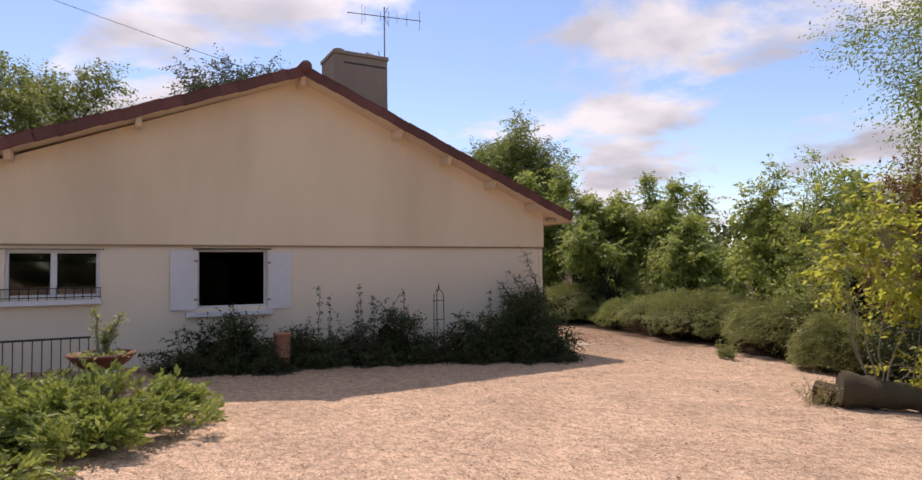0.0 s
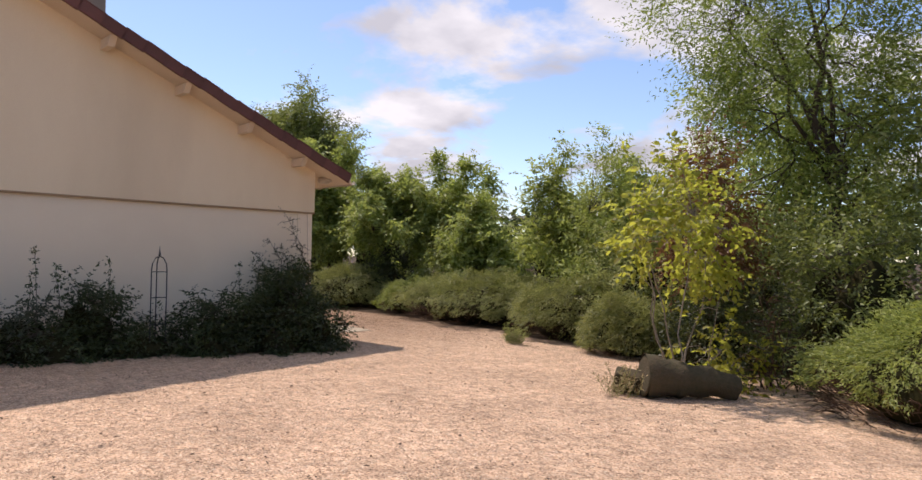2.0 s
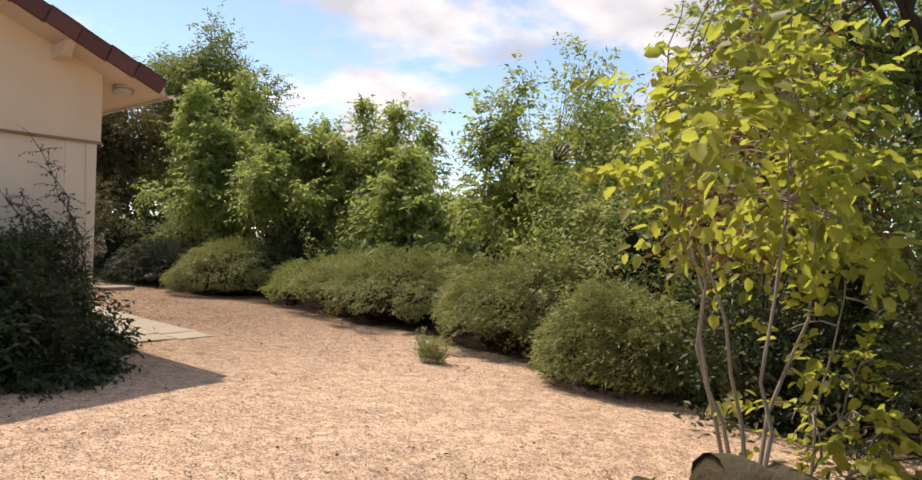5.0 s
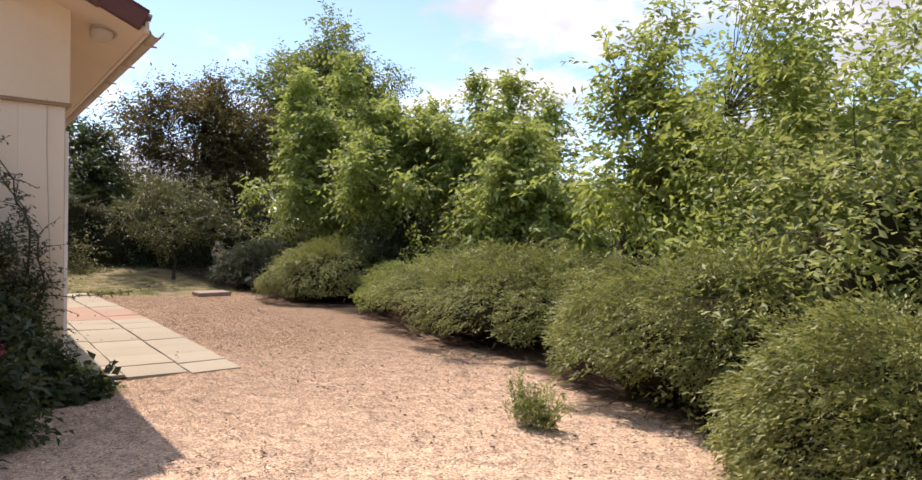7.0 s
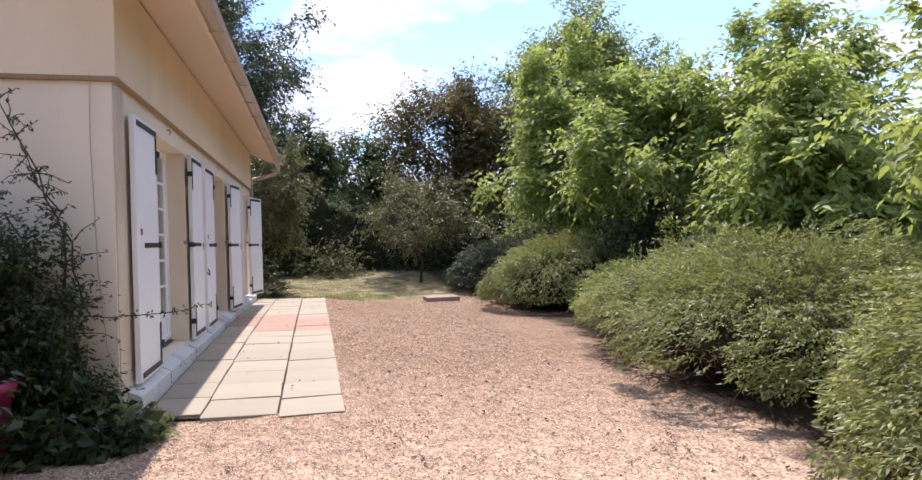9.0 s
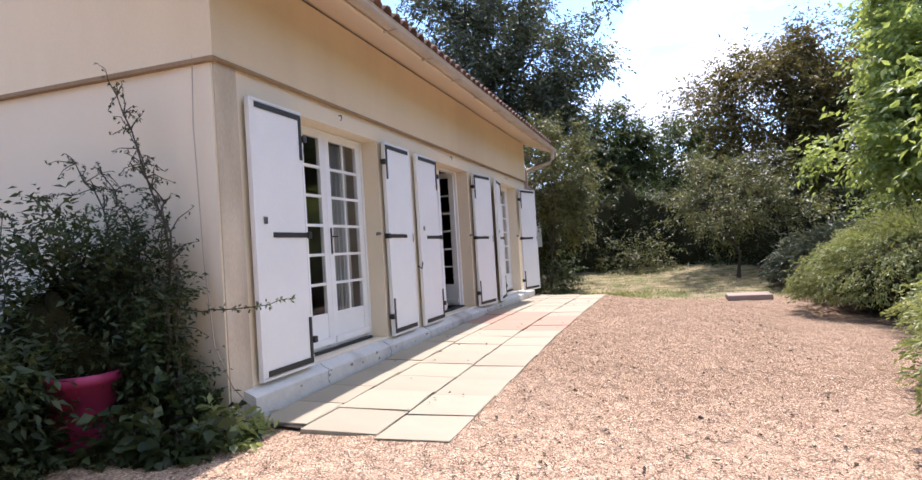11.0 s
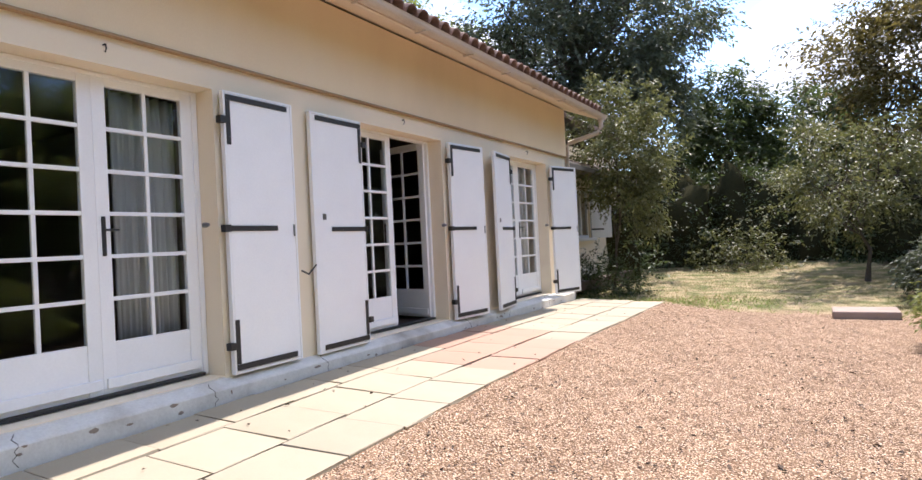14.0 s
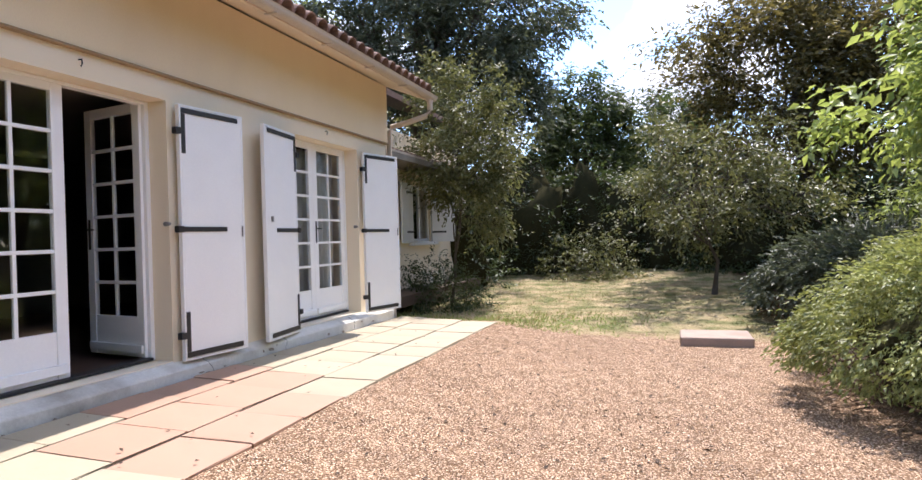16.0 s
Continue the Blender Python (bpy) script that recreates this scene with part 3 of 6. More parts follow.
def tree(name, label, category, xy, height, radius, crown_low, leaf, n_leaves, mat, bark, trunk_r, seed, n_clumps=60, clump=0.55, lean=(0, 0), squash=1.0, droop=0.35, group="", hollow=0.45, elong=0.42, split=0.35, wobble=0.7, thick=1.3, taper=0.0, shoots=0):
    """A trunk with limbs and a crown of leaf clumps with gaps and an uneven outline."""
    rng = np.random.default_rng(seed)
    n_leaves, n_clumps, clump, leaf = int(n_leaves * thick), int(n_clumps * 1.7), clump * 0.72, leaf * 1.3
    x, y = xy
    z = gz1(x, y) - 0.05
    cz = z + (height + crown_low) / 2
    hz = (height - crown_low) / 2
    d = unit(rng.normal(0, 1, (n_clumps, 3)))
    amp = np.array([1 + wobble * noise.noise(Vector(v) * 1.7 + Vector((seed * 3.1, 0, 0))) for v in d])
    r = (hollow + (1 - hollow) * rng.random(n_clumps) ** 0.6) * amp / np.quantile(amp, 0.93)
    C = np.stack([x + lean[0] + d[:, 0] * radius * r, y + lean[1] + d[:, 1] * radius * r * squash, cz + d[:, 2] * hz * r], axis=1)
    C[:, :2] = np.array((x + lean[0], y + lean[1])) + (C[:, :2] - np.array((x + lean[0], y + lean[1]))) * (1 - taper * d[:, 2:] * r[:, None])
    C[:, 2] = np.maximum(C[:, 2], z + 0.35)
    if shoots:
        # upright leaders that break the outline
        tops = C[np.argsort(-(C[:, 2] + rng.normal(0, hz * 0.35, len(C))))[:shoots]]
        C = np.concatenate([C] + [tops + np.stack([rng.normal(0, 0.1, shoots), rng.normal(0, 0.1, shoots), q * (0.7 + 0.6 * rng.random(shoots))], 1) for q in (0.3, 0.6, 0.9)])
    root = thing(name, (0, 0, 0), label, category, group)
    top = (x + lean[0] * 0.9, y + lean[1] * 0.9, z + crown_low + (height - crown_low) * 0.72)
    lines, k = bare_tree((x, y, z), top, C, trunk_r, rng, split)
    stem = tubes("trunk", lines[:1], bark, root, sides=10)
    for ln in lines[1:k]:
        tubes("limb", [ln], bark, stem, sides=6)
    tubes("branchwork", lines[k:], bark, root, sides=5)["kind"] = "stuff"
    P, D = sprays(C, np.array((x + lean[0], y + lean[1], cz - hz * 0.3)), n_leaves, clump * 1.15, rng, droop)
    P[:, 2] = np.maximum(P[:, 2], z + 0.25)
    ln = leaf * (0.6 + 0.7 * rng.random(len(P)))
    V, F = leaf_arrays(P, D, ln, ln * elong, rng)
    put("crown", fast_mesh("crown", V, F, mat), root)
    return root


def dome_points(n, rng, c, rx, ry, h, seed, bulge=0.22, low=0.0, freq=1.3, under=0.0):
    """Points and outward directions on a lumpy dome."""
    u = rng.random(n)
    a = rng.random(n) * 2 * math.pi
    zc = low + (1 - low) * u
    q = np.sqrt(np.maximum(0, 1 - zc ** 2))
    d = np.stack([np.cos(a) * q, np.sin(a) * q, zc], axis=1)
    amp = np.array([1 + bulge * noise.noise(Vector(v) * freq * 1.6 + Vector((seed * 7.7, 3, 1))) + 0.5 * bulge * noise.noise(Vector(v) * freq * 4 + Vector((seed, 9, 4))) for v in d])
    amp_h = amp * (1 - under * np.clip(1 - zc / 0.42, 0, 1.2) ** 2)
    P = np.stack([c[0] + d[:, 0] * rx * amp_h, c[1] + d[:, 1] * ry * amp_h, c[2] + d[:, 2] * h * amp], axis=1)
    N = unit(d / np.array([rx, ry, h]))
    return P, N


def mound(name, label, category, c, rx, ry, h, n, leaf, mat, seed, group="", bulge=0.2, hang=0.7, low=-0.12, width=0.36, twigs=280, depth=0.11, skirt=0.2, tuft=8, reach=1.0, under=0.22, fan=2.2):
    """A low spreading shrub: a solid heart, coloured dark as its shaded inside, under a skin of overlapping sprays."""
    rng = np.random.default_rng(seed)
    x, y = c
    z = gz1(x, y) + 0.02
    root = thing(name, (0, 0, 0), label, category, group)
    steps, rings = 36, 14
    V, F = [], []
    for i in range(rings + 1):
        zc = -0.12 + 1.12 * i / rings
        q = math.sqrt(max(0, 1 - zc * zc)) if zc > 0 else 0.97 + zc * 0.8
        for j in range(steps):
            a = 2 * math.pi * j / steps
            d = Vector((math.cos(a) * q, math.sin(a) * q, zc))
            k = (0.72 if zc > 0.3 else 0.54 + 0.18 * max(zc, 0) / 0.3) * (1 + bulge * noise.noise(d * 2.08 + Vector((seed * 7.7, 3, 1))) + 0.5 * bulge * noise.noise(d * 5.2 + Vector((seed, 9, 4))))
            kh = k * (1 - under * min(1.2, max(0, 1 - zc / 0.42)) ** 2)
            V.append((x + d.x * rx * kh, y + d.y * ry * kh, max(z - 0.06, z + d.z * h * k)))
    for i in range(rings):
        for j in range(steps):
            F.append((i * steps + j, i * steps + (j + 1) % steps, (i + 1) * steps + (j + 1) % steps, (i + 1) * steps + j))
    put("heart", fast_mesh("heart", V, F, M_CORE, True), root, "solid core coloured dark for the shade inside the shrub")
    per, n = 12, int(n * 1.5)
    # matted tufts: each holds a dozen sprays combed one way
    P, N = dome_points(max(20, n // per // tuft), rng, (x, y, z), rx, ry, h, seed, bulge, low, under=under)
    k = len(P)
    lump = np.array([noise.noise(Vector(v) * 2.6) + 0.6 * noise.noise(Vector(v) * 6.5) for v in P])[:, None]
    shelf = np.array([noise.noise(Vector((v[0] * 1.7, v[1] * 1.7, v[2] * 6.0))) for v in P])[:, None]
    P = P - N * (depth * rng.random((k, 1)) ** 1.5 + 0.03 - 0.06 * lump - 0.08 * shelf)
    swirl = np.stack([-N[:, 1], N[:, 0], np.zeros(k)], axis=1)
    T = N * [1, 1, 0] * (0.2 + 1.1 * hang * N[:, 2:]) - np.array([0, 0, 1.0]) * hang * (1 - N[:, 2:] ** 2)
    T = unit(T + swirl * (0.7 * np.sin(P[:, :1] * 2.3 + P[:, 1:2] * 1.7)) + rng.normal(0, 0.16, (k, 3)) + N * 0.08)
    P, N, T = (np.repeat(A, tuft, 0) for A in (P, N, T))
    k = len(P)
    off = rng.normal(0, 0.075 * reach, (k, 3))
    P = P + off - N * (np.sum(off * N, 1)[:, None] * 0.6 + 2.6 * np.sum(off * off, 1)[:, None])
    T = unit(T + rng.normal(0, 0.17, (k, 3)) + off * fan)
    q = ((np.arange(per) + 0.4) / per)[None, :, None]
    length = reach * (0.13 + 0.19 * rng.random((k, 1)) ** 1.5)[:, None]
    side = unit(np.cross(T, N))[:, None] * np.where(np.arange(per) % 2, 1.0, -1.0)[None, :, None]
    Q = P[:, None] + T[:, None] * q * length + N[:, None] * 0.06 * np.sin(2.6 * q)
    D = (T[:, None] * 0.9 + side * 0.45 + N[:, None] * 0.18 + rng.normal(0, 0.18, Q.shape)).reshape(-1, 3)
    P, N = Q.reshape(-1, 3) + rng.normal(0, 0.008, (k * per, 3)), np.repeat(N, per, 0)
    n = len(P)
    edge = np.array([noise.noise(Vector((a * 1.6, b * 1.6, seed))) for a, b in P[:, :2]])
    keep = P[:, 2] > z + skirt * (0.75 + 0.9 * edge) + 0.08 * rng.random(n)
    P, D = P[keep], D[keep]
    m = len(P)
    ln = leaf * (0.7 + 0.8 * rng.random(m) ** 1.5)
    V, F = leaf_arrays(P, D, ln, ln * width, rng, up=0.4)
    put("foliage", fast_mesh("foliage", V, F, mat), root)
    if twigs:
        P, N = dome_points(twigs, rng, (x, y, z), rx * 0.9, ry * 0.9, h, seed, bulge, 0.0)
        P[:, 2] = z + rng.random(twigs) * max(h * 0.32, skirt * 1.1)
        Nh = unit(N * [1, 1, 0] + 1e-6)
        lines = []
        for i in range(twigs):
            a = np.array([x + Nh[i, 0] * rx * 0.75, y + Nh[i, 1] * ry * 0.75, P[i, 2] * 0.6 + z * 0.4])
            b = np.array([x + Nh[i, 0] * rx * 0.9, y + Nh[i, 1] * ry * 0.9, P[i, 2]]) + rng.normal(0, 0.06, 3)
            b[2] = max(b[2], z + 0.02)
            lines.append((curve_line(a, b, 0.03, 4, rng, 0.02), np.linspace(0.006, 0.003, 4)))
        tubes("twig_skirt", lines, M_TWIG, root, "dry brown twigs at the foot", 4)["kind"] = "stuff"
    return root


def bush(name, label, category, c, rx, ry, h, n, leaf, mat, seed, stems=14, group="", low=0.08, elong=0.45, droop=0.25, z0=None, stem_mat=None, n_clumps=40, clump=0.2, core=0.0, oval=False, mains=0, arch=0.0):
    """A loose shrub: stems from the ground, clumps of leaves with gaps."""
    rng = np.random.default_rng(seed)
    x, y = c
    z = gz1(x, y) - 0.02 if z0 is None else z0
    root = thing(name, (0, 0, 0), label, category, group)
    d = unit(rng.normal(0, 1, (n_clumps, 3)))
    d[:, 2] = np.abs(d[:, 2]) * 1.1 - 0.15
    r = 0.35 + 0.65 * rng.random(n_clumps) ** 0.5
    amp = np.array([1 + 0.45 * noise.noise(Vector(v) * 1.9 + Vector((seed * 5.3, 1, 0))) for v in d])
    C = np.stack([x + d[:, 0] * rx * r * amp, y + d[:, 1] * ry * r * amp, z + h * low + np.maximum(0.05, d[:, 2] * r * amp) * h * (1 - low)], axis=1)
    C[:, 2] += arch * np.maximum(0, x - C[:, 0])
    lines, nodes = [], []
    mains = mains or max(4, n_clumps // 9)
    for i in range(mains):
        a = (x + rng.normal(0, 0.13), y + rng.normal(0, 0.13), z)
        ln = curve_line(a, C[i], 0.06 * h, 8, rng, 0.012 * h)
        lines.append((ln, np.linspace(0.008 + 0.0025 * h, 0.004, 8)))
        nodes.extend(ln[2:])
    nodes = np.array(nodes)
    for i in range(mains, n_clumps):
        k = int(np.argmin(np.linalg.norm((nodes - C[i]) * [1, 1, 1.5], axis=1)))
        lines.append((curve_line(nodes[k], C[i], 0.04, 5, rng, 0.02), np.linspace(0.008, 0.003, 5)))
    tubes("stemwork", lines, stem_mat or M_BARK, root, sides=5)["kind"] = "stuff"
    # solid dark core put in for the shade behind the leaves
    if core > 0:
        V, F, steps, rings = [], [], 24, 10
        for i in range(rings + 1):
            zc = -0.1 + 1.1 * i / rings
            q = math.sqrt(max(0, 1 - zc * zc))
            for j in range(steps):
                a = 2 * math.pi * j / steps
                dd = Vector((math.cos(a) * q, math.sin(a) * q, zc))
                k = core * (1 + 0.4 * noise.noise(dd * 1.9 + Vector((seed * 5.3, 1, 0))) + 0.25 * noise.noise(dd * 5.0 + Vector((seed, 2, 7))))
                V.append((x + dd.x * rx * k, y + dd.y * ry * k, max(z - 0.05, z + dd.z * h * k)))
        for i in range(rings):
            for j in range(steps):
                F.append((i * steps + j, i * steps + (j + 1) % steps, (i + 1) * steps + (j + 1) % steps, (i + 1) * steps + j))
        put("heart", fast_mesh("heart", V, F, M_CORE, True), root, "solid core coloured dark for the shade inside the shrub")
    P, D = sprays(C, np.array((x, y, z + h * (low + 0.2))), n, clump * 1.35, rng, droop)
    P[:, 2] = np.maximum(P[:, 2], z + 0.05)
    ln = leaf * (0.55 + 0.8 * rng.random(len(P)))
    V, F = leaf_arrays(P, D, ln, ln * elong, rng, oval=oval)
    put("foliage", fast_mesh("foliage", V, F, mat), root)
    return root


# ---- ground ----
def axis_steps(lo, hi, step, far):
    mid = np.arange(lo, hi + step / 2, step)
    out = []
    d, p = step, 0.0
    while p < far:
        d *= 1.35
        p += d
        out.append(p)
    out = np.array(out)
    return np.concatenate([lo - out[::-1], mid, hi + out])


gx, gy = axis_steps(-6, 22, 0.14, 900), axis_steps(-3, 36, 0.14, 900)
GX, GY = np.meshgrid(gx, gy, indexing="ij")
GZ = gz(GX, GY)
near = (GX > -6) & (GX < 22) & (GY > -3) & (GY < 36)
rip = np.array([noise.noise(Vector((a * 1.1, b * 1.1, 0))) * 0.014 + noise.noise(Vector((a * 3.7, b * 3.7, 5))) * 0.014 for a, b in zip(GX[near], GY[near])])
GZ[near] += rip
under = (GX > 9.7) & (GX < 11.38) & (GY > 13.68) & (GY < 23.7)
GZ[under] = np.minimum(GZ[under], -0.045)
inside = (GX < 9.7) & (GY > 13.8) & (GY < 30) & (GX > -6)
GZ[inside] = np.minimum(GZ[inside], -0.1)
ni, nj = GX.shape
gi = (np.arange(ni - 1)[:, None] * nj + np.arange(nj - 1)[None, :]).reshape(-1, 1)
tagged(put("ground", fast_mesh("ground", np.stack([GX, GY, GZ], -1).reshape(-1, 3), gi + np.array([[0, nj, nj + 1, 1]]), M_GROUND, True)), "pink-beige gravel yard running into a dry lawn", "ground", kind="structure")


def gravel_stones():
    """Loose stones on the yard, denser where the walker passes."""
    rng = np.random.default_rng(4)
    n = 24000
    t = rng.random(n)
    x = 1.5 + 12.0 * t + rng.normal(0, 1.5, n)
    y = 3.5 + 11.5 * t + rng.normal(0, 2.3, n)
    k = int(n * 0.30)
    x[:k], y[:k] = 11.6 + 2.6 * rng.random(k), 11.5 + 9.0 * rng.random(k)
    ok = ~((x > 9.75) & (x < 11.56) & (y > 13.4)) & ~((x < 9.9) & (y > 12.2)) & (x < 14.6) & (x < 9.9 + 0.33 * y)
    x, y = x[ok], y[ok]
    n = len(x)
    s = 0.004 + 0.0075 * rng.random(n) ** 2
    z = gz(x, y) + s * 0.35
    o = np.array([[1, 0, 0], [0, 1, 0], [-1, 0, 0], [0, -1, 0], [0, 0, 0.75], [0, 0, -0.75]], float)
    a = rng.random(n) * 6.28
    O = o[None] * (1 + rng.normal(0, 0.22, (n, 6, 1)))
    ca, sa = np.cos(a)[:, None], np.sin(a)[:, None]
    X = (O[..., 0] * ca - O[..., 1] * sa * 0.75) * s[:, None] + x[:, None]
    Y = (O[..., 0] * sa + O[..., 1] * ca * 0.75) * s[:, None] + y[:, None]
    Z = O[..., 2] * s[:, None] + z[:, None]
    V = np.stack([X, Y, Z], -1).reshape(-1, 3)
    f = np.array([[0, 1, 4], [1, 2, 4], [2, 3, 4], [3, 0, 4], [1, 0, 5], [2, 1, 5], [3, 2, 5], [0, 3, 5]])
    F = (np.arange(n)[:, None, None] * 6 + f[None]).reshape(-1, 3)
    tagged(put("gravel", fast_mesh("gravel", V, F, M_PEBBLE)), "loose pink-beige gravel stones on the yard", "gravel", kind="stuff")
    m = 2200
    x, y = 11.7 + 2.6 * rng.random(m), 9 + 14 * rng.random(m)
    x[: m // 3], y[: m // 3] = 3 + 8 * rng.random(m // 3), 4 + 7 * rng.random(m // 3)
    P = np.stack([x, y, gz(x, y) + 0.008], -1)
    D = rng.normal(0, 1, (m, 3)) * [1, 1, 0.15]
    V, F = leaf_arrays(P, D, 0.02 + 0.05 * rng.random(m) ** 2, 0.012 + 0.02 * rng.random(m) ** 2, rng, up=2.5, fold=0.35, curl=-0.1)
    k = 60
    x, y = 10.0 + 1.45 * rng.random(k), 13.7 + 9.5 * rng.random(k)
    Ps = np.stack([x, y, terrace_z(y) + 0.014 + 0.02 * np.clip(11.0 - x, 0, 1)], -1)
    V2, F2 = leaf_arrays(Ps, rng.normal(0, 1, (k, 3)) * [1, 1, 0.1], 0.02 + 0.04 * rng.random(k) ** 2, 0.012 + 0.015 * rng.random(k), rng, up=2.5, fold=0.3, curl=-0.1)
    V, F = join_arrays([(V, F), (V2, F2)])
    tagged(put("fallen_leaves", fast_mesh("fallen_leaves", V, F, M_DEBRIS)), "scattered dead leaves and bark on the gravel", "leaf litter", kind="stuff")


gravel_stones()

# ---- house: walls ----
WY, WX = 13.56, 9.86          # outer faces of the lower walls
UY, UX = 13.52, 9.90          # the upper walls stand proud
LEDGE = 2.68
APEX_X, APEX_Z = 3.4, 6.25    # underside of the ridge at the verge
SR, SL = 0.415, 0.385         # slopes
END_Y = 23.95
WIN1 = (1.385, 2.745, 1.40, 2.585)
WIN2 = (-1.76, -0.31, 1.70, 2.565)


def roof_z(x):
    return APEX_Z - (SR * (x - APEX_X) if x > APEX_X else SL * (APEX_X - x))


def wall_with_holes(lo, hi, z0, z1, holes, depth0, depth1, along):
    """A straight wall from lo to hi with rectangular openings (a, b, z0, z1)."""
    bm = bmesh.new()

    def slab(a, b, c, d):
        if b - a < 1e-4 or d - c < 1e-4:
            return
        if along == "x":
            add_box(bm, (a, depth0, c), (b, depth1, d))
        else:
            add_box(bm, (depth0, a, c), (depth1, b, d))
    p = lo
    for a, b, c, d in sorted(holes):
        slab(p, a, z0, z1)
        slab(a, b, z0, c)
        slab(a, b, d, z1)
        p = b
    slab(p, hi, z0, z1)
    return bm


tagged(part("wall_south", wall_with_holes(-5.6, WX, -0.4, LEDGE, [WIN1, WIN2], WY, WY + 0.3, "x"), M_RENDER, None), "ochre rendered lower gable wall in shade", "wall", kind="structure")
DOORS = [(14.60, 16.24), (17.96, 19.60), (21.40, 23.02)]
DZ0, DZ1 = 0.26, 2.47
tagged(part("wall_east", wall_with_holes(WY + 0.3, END_Y, -0.4, LEDGE, [(a, b, DZ0, DZ1) for a, b in DOORS], WX - 0.32, WX, "y"), M_RENDER, None), "ochre rendered long wall with three door openings", "wall", kind="structure")
bm = bmesh.new()
pts = [(-5.6, LEDGE), (UX, LEDGE), (UX, roof_z(UX)), (APEX_X, APEX_Z)]
f = bm.faces.new([bm.verts.new((x, UY, z)) for x, z in pts])
ex = bmesh.ops.extrude_face_region(bm, geom=[f])["geom"]
bmesh.ops.translate(bm, verts=[v for v in ex if isinstance(v, bmesh.types.BMVert)], vec=(0, 0.34, 0))
bmesh.ops.recalc_face_normals(bm, faces=bm.faces[:])
tagged(part("wall_south_upper", bm, M_RENDER_UP, None), "smooth ochre rendered gable above a ledge", "wall", kind="structure")
tagged(part("wall_east_upper", boxes(((UX - 0.36, UY + 0.34, LEDGE), (UX, END_Y, 3.53))), M_RENDER_UP, None), "ochre rendered wall band under the eave", "wall", kind="structure")
# closing walls and the inside
tagged(part("wall_west", boxes(((-5.9, WY, -0.4), (-5.602, 31.0, 2.6))), M_RENDER, None), "ochre rendered rear wall", "wall", kind="structure")
tagged(part("wall_north", boxes(((-5.6, 30.7, -0.4), (8.55, 31.0, 3.2))), M_RENDER, None), "ochre rendered end wall", "wall", kind="structure")
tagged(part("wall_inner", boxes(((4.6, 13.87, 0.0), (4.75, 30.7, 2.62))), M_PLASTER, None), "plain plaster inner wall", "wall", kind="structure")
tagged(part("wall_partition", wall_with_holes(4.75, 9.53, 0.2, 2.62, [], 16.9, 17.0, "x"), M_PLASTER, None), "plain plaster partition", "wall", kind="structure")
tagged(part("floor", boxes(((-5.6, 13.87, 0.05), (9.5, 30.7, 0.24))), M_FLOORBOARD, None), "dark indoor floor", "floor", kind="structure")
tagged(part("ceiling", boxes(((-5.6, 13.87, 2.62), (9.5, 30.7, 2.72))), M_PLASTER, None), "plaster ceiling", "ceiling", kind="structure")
# quoin strip and joint near the corner
tagged(part("trim", boxes(((9.50, WY - 0.012, -0.2), (9.862, WY + 0.01, LEDGE - 0.004)), bevel=0.004), M_RENDER, None), "flat rendered corner strip", "trim", kind="structure")
# weathered strip of render round the corner of the long wall
M_CORNER = material("weathered_corner_render", (0.74, 0.64, 0.50), 0.95, (0.55, 0.47, 0.37), 5.0, 70, 0.5, 0.006, stain=0.8, stretch=(1, 1, 0.35))
tagged(part("trim", boxes(((WX + 0.0005, WY + 0.002, 0.0), (WX + 0.012, WY + 0.25, LEDGE - 0.023)), bevel=0.003), M_CORNER, None), "weathered grey-beige corner strip of the long wall", "trim", kind="structure")
# drip edge; the gable's strip also paints the shadow line under the ledge
M_LEDGE_LINE = material("ochre_brown_ledge_line", (0.40, 0.27, 0.15), 0.9, (0.26, 0.18, 0.11), 3.0, 60, 0.3, 0.004, stain=0.4)
tagged(part("trim", boxes(((-5.6, UY - 0.014, LEDGE - 0.035), (UX + 0.014, WY - 0.0005, LEDGE - 0.001)), bevel=0.004), M_LEDGE_LINE, None), "ochre-brown strip for the dirt and shadow line under the gable's ledge", "trim", kind="structure")
tagged(part("trim", boxes(((WX + 0.0005, WY + 0.001, LEDGE - 0.022), (UX + 0.014, END_Y, LEDGE - 0.001)), bevel=0.004), M_LEDGE_LINE, None), "ochre-brown drip edge along the long wall", "trim", kind="structure")
# plinth along the doors
plinth = thing("plinth", (0, 0, 0), "worn pale concrete doorstep along the wall", "step", kind="structure")
rng = np.random.default_rng(2)
KX = WX + 0.115
bm = prism([(WX, -0.16), (KX, -0.16), (KX, 0.185), (KX - 0.012, 0.197), (WX, 0.243)], 13.70, 23.85)
bmesh.ops.transform(bm, matrix=Matrix(((1, 0, 0, 0), (0, 0, 1, 0), (0, 1, 0, 0), (0, 0, 0, 1))), verts=bm.verts[:])
bmesh.ops.recalc_face_normals(bm, faces=bm.faces[:])
part("kerb", bm, M_CONCRETE, plinth)
rk = random.Random(31)
